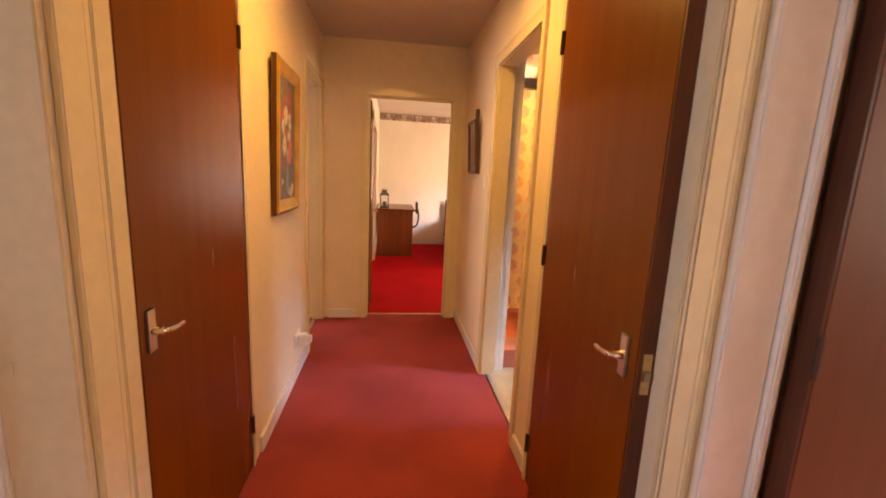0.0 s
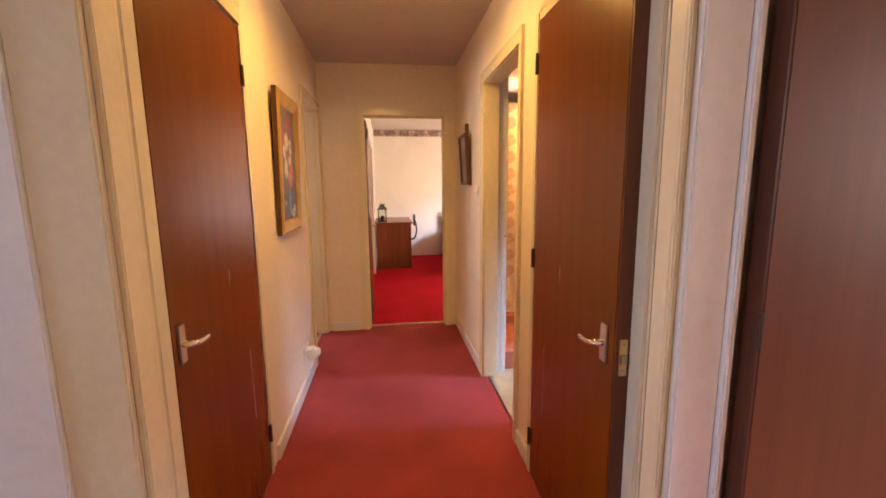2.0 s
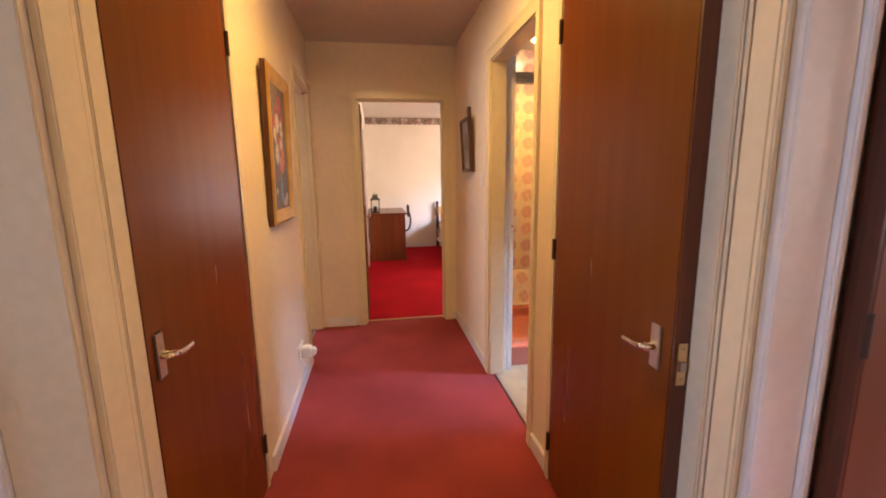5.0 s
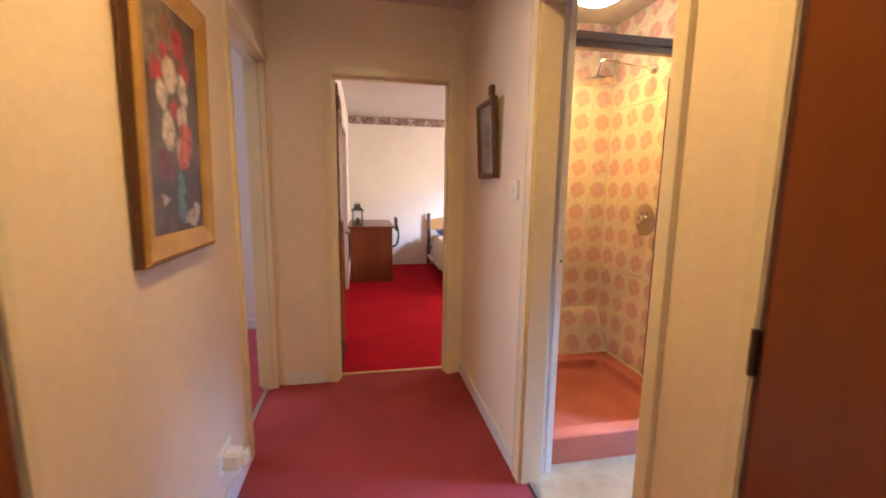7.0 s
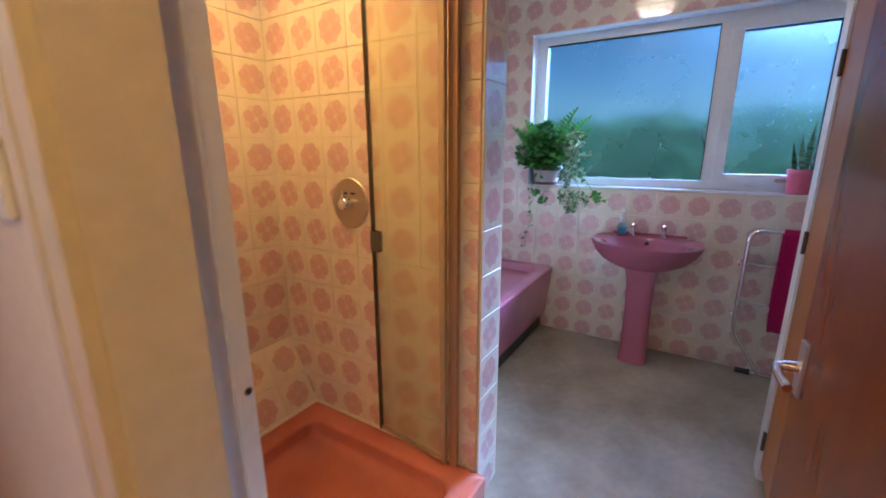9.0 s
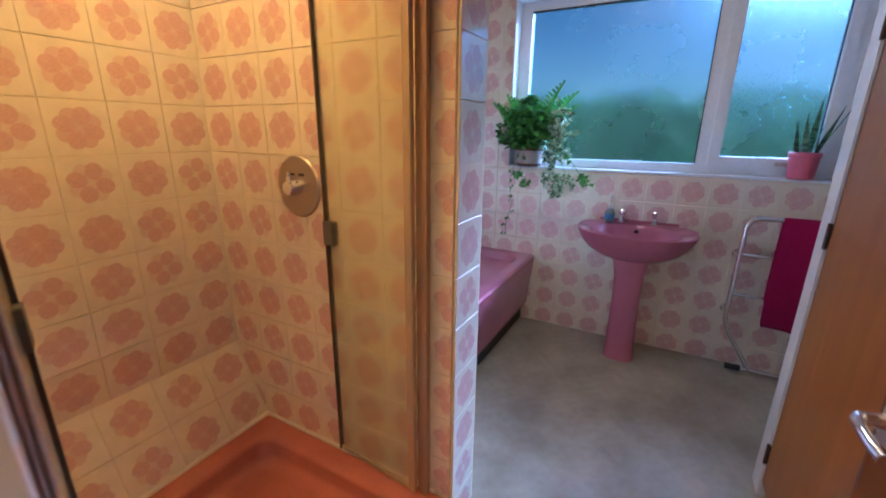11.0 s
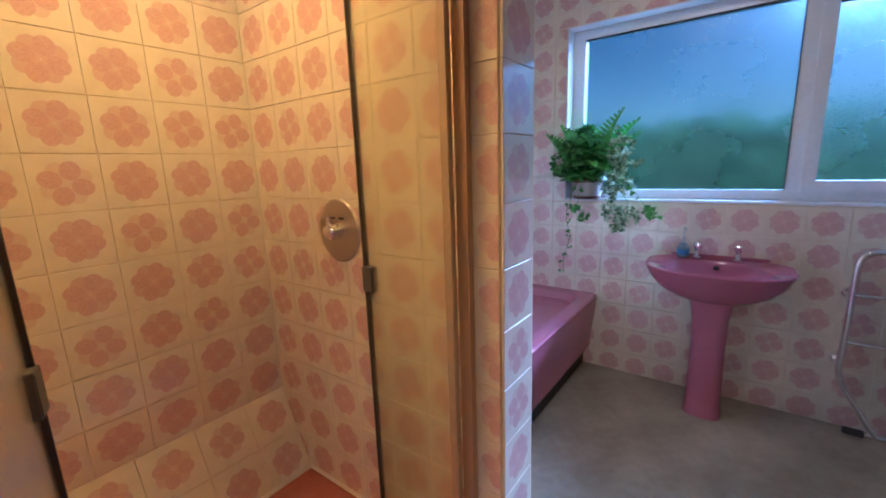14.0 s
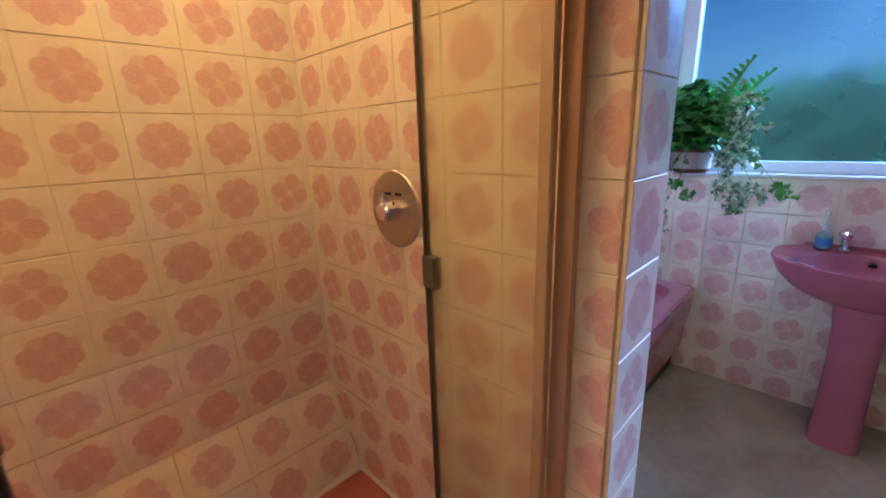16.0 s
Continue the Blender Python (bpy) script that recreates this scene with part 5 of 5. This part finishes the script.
def office_chair():
    c = thing("office_chair", (0.09, 7.02, 0.002), "black swivel office chair tucked at the desk", "chair", turn=90)
    for k in range(5):
        a = 2 * math.pi * k / 5 + 0.35
        bm = bmesh.new()
        tube(bm, [(0.03 * math.cos(a), 0.03 * math.sin(a), 0.1), (0.26 * math.cos(a), 0.26 * math.sin(a), 0.06)], 0.016, 8)
        part("leg", bm, BLACK, c)
        bm = bmesh.new()
        rod(bm, (0.26 * math.cos(a), 0.26 * math.sin(a) - 0.02, 0.027), (0.26 * math.cos(a), 0.26 * math.sin(a) + 0.02, 0.027), 0.027, None, 14)
        part("castor", bm, BLACK, c)
    bm = bmesh.new()
    rod(bm, (0, 0, 0.09), (0, 0, 0.42), 0.025, None, 14)
    part("column", bm, BLACK, c)
    part("seat", boxes((-0.22, -0.21, 0.42, 0.22, 0.21, 0.48), bevel=0.025), BLACK, c)
    bm = bmesh.new()
    tube(bm, rounded_path([(0.0, -0.02, 0.43), (-0.12, -0.32, 0.43), (-0.14, -0.36, 0.6), (-0.14, -0.33, 0.75)], 0.08), 0.014, 8)
    part("back_bar", bm, BLACK, c)
    bm = bmesh.new()
    box(bm, -0.24, -0.33, 0.66, 0.0, -0.3, 0.86)
    soften(bm, 0.02, 3)
    part("backrest", bm, BLACK, c)


office_chair()


def bed(name, place, turn, label, metal=False):
    b = thing(name, place, label, "bed", turn=turn)
    W, L = 0.95, 1.95
    post_mat = DARKWOOD if not metal else LANTERN
    for x, y, hh in ((0, 0, 1.34 if metal else 0.86), (W, 0, 1.34 if metal else 0.86), (0, -L, 0.5), (W, -L, 0.5)):
        bm = bmesh.new()
        lathe(bm, [(0.03, 0), (0.03, 0.5 * hh), (0.024, 0.55 * hh), (0.03, 0.6 * hh), (0.028, hh - 0.08), (0.018, hh - 0.065), (0.032, hh - 0.04), (0.026, hh - 0.012), (0.001, hh)], 16, (x, y, 0))
        part("post", bm, post_mat, b)
    if metal:
        for z in (1.27, 1.16, 0.84):
            bm = bmesh.new()
            tube(bm, [(0, 0, z), (W, 0, z)], 0.01, 8)
            part("head_rail", bm, post_mat, b)
        for i in range(1, 9):
            bm = bmesh.new()
            tube(bm, [(W * i / 9, 0, 0.35), (W * i / 9, 0, 1.16)], 0.006, 6)
            part("bar", bm, post_mat, b)
    else:
        bm = bmesh.new()
        n = 16
        loft(bm, [[(W * i / n, y, 0.6 + 0.15 + 0.05 * math.sin(math.pi * i / n)) for i in range(n + 1)] + [(W * i / n, y, 0.6) for i in range(n, -1, -1)] for y in (-0.015, 0.015)])
        part("headboard", bm, PINE, b, "pine headboard rail")
    for x in (-0.015, W - 0.01):
        part("side_rail", boxes((x, -L, 0.22, x + 0.025, 0, 0.36), bevel=0.004), post_mat, b)
    part("mattress", boxes((0.02, -L + 0.02, 0.3, W - 0.02, -0.03, 0.5), bevel=0.04), LINEN, b)
    bm = bmesh.new()
    nx, ny = 36, 26
    grid = [[bm.verts.new((-0.09 + (W + 0.18) * i / nx, -L + 0.0 + (L - 0.5) * j / ny, 0.535 + 0.014 * noise.noise((i * 0.4, j * 0.35, 2)) - 0.33 * min(1, max(0, abs(i / nx - 0.5) * 2 - 0.82) / 0.12) * (0.9 + 0.2 * noise.noise((0, j * 0.6, 1))))) for j in range(ny + 1)] for i in range(nx + 1)]
    for i in range(nx):
        for j in range(ny):
            bm.faces.new((grid[i][j], grid[i + 1][j], grid[i + 1][j + 1], grid[i][j + 1]))
    q = part("duvet", bm, LINEN, b, "rumpled pale duvet")
    s = q.modifiers.new("thick", "SOLIDIFY")
    s.thickness = 0.03
    bm = boxes((0.12, -0.5, 0.5, W - 0.12, -0.08, 0.63))
    bmesh.ops.subdivide_edges(bm, edges=bm.edges, cuts=4, use_grid_fill=True)
    for v in bm.verts:
        u, w = (v.co.x - W / 2) / (W / 2 - 0.12), (v.co.y + 0.29) / 0.21
        v.co.z = 0.56 + (v.co.z - 0.56) * (1 - 0.75 * max(abs(u), abs(w)) ** 4) + 0.01 * noise.noise(v.co * 9)
    part("pillow", bm, BLUECLOTH if not metal else LINEN, b, "plump pillow")


bed("single_bed", (1.02, 7.78, 0.002), 0, "single bed with dark posts, pine headboard, blue pillow and pale duvet")
bed("metal_bed", (-3.05, 7.8, 0.001), 0, "metal framed bed with pale bedding", True)

bm = bmesh.new()
loft(bm, [[(x, 7.85, TOP - 0.075), (x, 7.842, TOP - 0.075), (x, 7.815, TOP - 0.05), (x, 7.79, TOP - 0.008), (x, 7.79, TOP), (x, 7.85, TOP)] for x in (-4.2, -0.7)])
structure("coving_west_bedroom", bm, WHITE, "white plaster coving along the bedroom ceiling")
b = tagged(new("wallpaper_border"), "floral wallpaper border along the top of the bedroom wall", "border", kind="structure")
border = daubed("border_paper", (0.24, 0.17, 0.14), (0.38, 0.29, 0.24))
part("strip", boxes((-0.25, 7.843, 2.252, WIN, 7.849, TOP - 0.002)), border, b)
PRINTS = [daubed("border_print", *tones) for tones in (((0.2, 0.07, 0.07), (0.34, 0.13, 0.11)), ((0.5, 0.42, 0.36), (0.6, 0.52, 0.45)), ((0.1, 0.07, 0.06), (0.2, 0.14, 0.11)))]
rnd = random.Random(6)
for k in range(39):
    x0 = -0.22 + 0.09 * k
    bm = bmesh.new()
    for j in range(12):
        u, r = x0 + rnd.uniform(0, 0.09), rnd.uniform(0.006, 0.016)
        v = 2.3 + rnd.uniform(-0.05, 0.045)
        n = 8
        vs = [bm.verts.new((u + r * math.cos(2 * math.pi * i / n), 7.8425 - 0.0003 * j, v + r * math.sin(2 * math.pi * i / n))) for i in range(n)]
        bm.faces.new(vs)
    part("flower", bm, PRINTS[k % 3], b, smooth=False)
    bm = bmesh.new()
    loft(bm, [[(x0 + 0.045 + 0.045 * math.cos(math.pi * i / 8), y, 2.253 - 0.016 * math.sin(math.pi * i / 8)) for i in range(9)] for y in (7.849, 7.844)])
    part("scallop", bm, border, b, smooth=False)


# ---- tiles ----
TILES = {}


def tile_mesh(u0, u1, v0, v1):
    """A tile cut to this part of its square, centred on the full tile."""
    key = (round(u0, 3), round(u1, 3), round(v0, 3), round(v1, 3))
    if key not in TILES:
        g, gu = 0.0009, 0.0004
        bm = bmesh.new()
        box(bm, u0 + gu, v0 + g, 0, u1 - gu, v1 - g, 0.007)
        bmesh.ops.bevel(bm, geom=[e for e in bm.edges if min(v.co.z for v in e.verts) > 0.006], offset=0.0012, segments=1, affect="EDGES")
        me = mesh_of("tile", bm, TILE, False)
        me.materials.append(TILE_EDGE)
        for face in me.polygons:
            if abs(face.normal.z) < 0.95:
                face.material_index = 1
        TILES[key] = me
    return TILES[key]


def tile_wall(parent, origin, right, up, us, vs, size, holes=()):
    """Tiles on a plane: the grid passes through the origin; us and vs are the stretch that is covered."""
    right, up = Vector(right).normalized(), Vector(up).normalized()
    turn = Matrix((right, up, right.cross(up))).transposed().to_4x4()
    for i in range(math.floor(us[0] / size + 1e-6), math.ceil(us[1] / size - 1e-6)):
        for j in range(math.floor(vs[0] / size + 1e-6), math.ceil(vs[1] / size - 1e-6)):
            cu, cv = (i + 0.5) * size, (j + 0.5) * size
            a0, a1 = max(us[0], i * size), min(us[1], (i + 1) * size)
            b0, b1 = max(vs[0], j * size), min(vs[1], (j + 1) * size)
            pieces = [(a0, a1, b0, b1)]
            for h0, h1, k0, k1 in holes:
                cut = []
                for a, b, c, d in pieces:
                    if b <= h0 or a >= h1 or d <= k0 or c >= k1:
                        cut.append((a, b, c, d))
                        continue
                    if c < k0:
                        cut.append((a, b, c, k0))
                    if d > k1:
                        cut.append((a, b, k1, d))
                    if a < h0:
                        cut.append((a, h0, max(c, k0), min(d, k1)))
                    if b > h1:
                        cut.append((h1, b, max(c, k0), min(d, k1)))
                pieces = cut
            for a, b, c, d in pieces:
                if b - a < 0.008 or d - c < 0.008:
                    continue
                ob = new("tile", tile_mesh(a - cu, b - cu, c - cv, d - cv))
                ob.parent = parent
                m = Matrix.Translation(Vector(origin) + right * cu + up * cv) @ turn
                ob.matrix_basis = m @ pose(0, 0, 0.0005 * random.random(), random.uniform(-0.13, 0.13), random.uniform(-0.13, 0.13), 0)


S = 0.1525
Z0 = 0.433
back = structure("tiling_shower_back", boxes((RX + 0.092, BACK - 0.0066, Z0, PART, BACK + 0.001, TOP)), GROUT, "cream tiles with pink flowers on the shower back wall")
tile_wall(back, (PART, BACK - 0.003, Z0), (1, 0, 0), (0, 0, 1), (-(PART - 0.7), -0.007), (0, TOP - Z0 - 0.003), S)
bm = bmesh.new()
loft(bm, [[(x, BACK - 0.001, Z0), (x, BACK - 0.152, 0.125), (x, BACK - 0.001, 0.125)] for x in (RX + 0.092, PART)])
ledge = structure("tiling_shower_ledge", bm, GROUT, "sloping tiled ledge along the foot of the shower wall")
slope = Vector((0, 0.151, Z0 - 0.125)).normalized()
tile_wall(ledge, Vector((PART, BACK - 0.152, 0.125)) - slope * 0.0, (1, 0, 0), slope, (-(PART - 0.7), -0.007), (0.0, math.hypot(0.151, Z0 - 0.125) - 0.002), math.hypot(0.151, Z0 - 0.125) / 2 * 1.0)
side = structure("tiling_shower_side", boxes((PART - 0.0066, 2.757, 0.0, PART + 0.001, BACK - 0.0067, TOP)), GROUT, "cream tiles with pink flowers on the shower side wall")
tile_wall(side, (PART - 0.003, BACK - 0.012, Z0), (0, -1, 0), (0, 0, 1), (0.0, BACK - 0.012 - 2.757), (0.138 - Z0, TOP - Z0 - 0.003), S)
nib = structure("tiling_partition_end", boxes((PART - 0.002, 2.7484, 0.003, 1.795, 2.7545, TOP)), GROUT, "tiled end of the shower partition")
tile_wall(nib, (PART - 0.01, 2.752, Z0), (1, 0, 0), (0, 0, 1), (0.0, 0.16), (0.004 - Z0, TOP - Z0 - 0.003), S)
win = structure("tiling_window_wall", boxes(*wall_x(WIN - 0.0066, WIN + 0.0005, 1.2, BACK, 0.003, TOP, [(1.57, 3.23, 1.048, 2.04)])), GROUT, "cream tiles with pink flowers on the window wall")
tile_wall(win, (WIN - 0.003, BACK, Z0), (0, -1, 0), (0, 0, 1), (0.0, BACK - 1.2), (0.004 - Z0, TOP - Z0 - 0.003), S, [(BACK - 3.23, BACK - 1.57, 1.048 - Z0, 2.04 - Z0)])
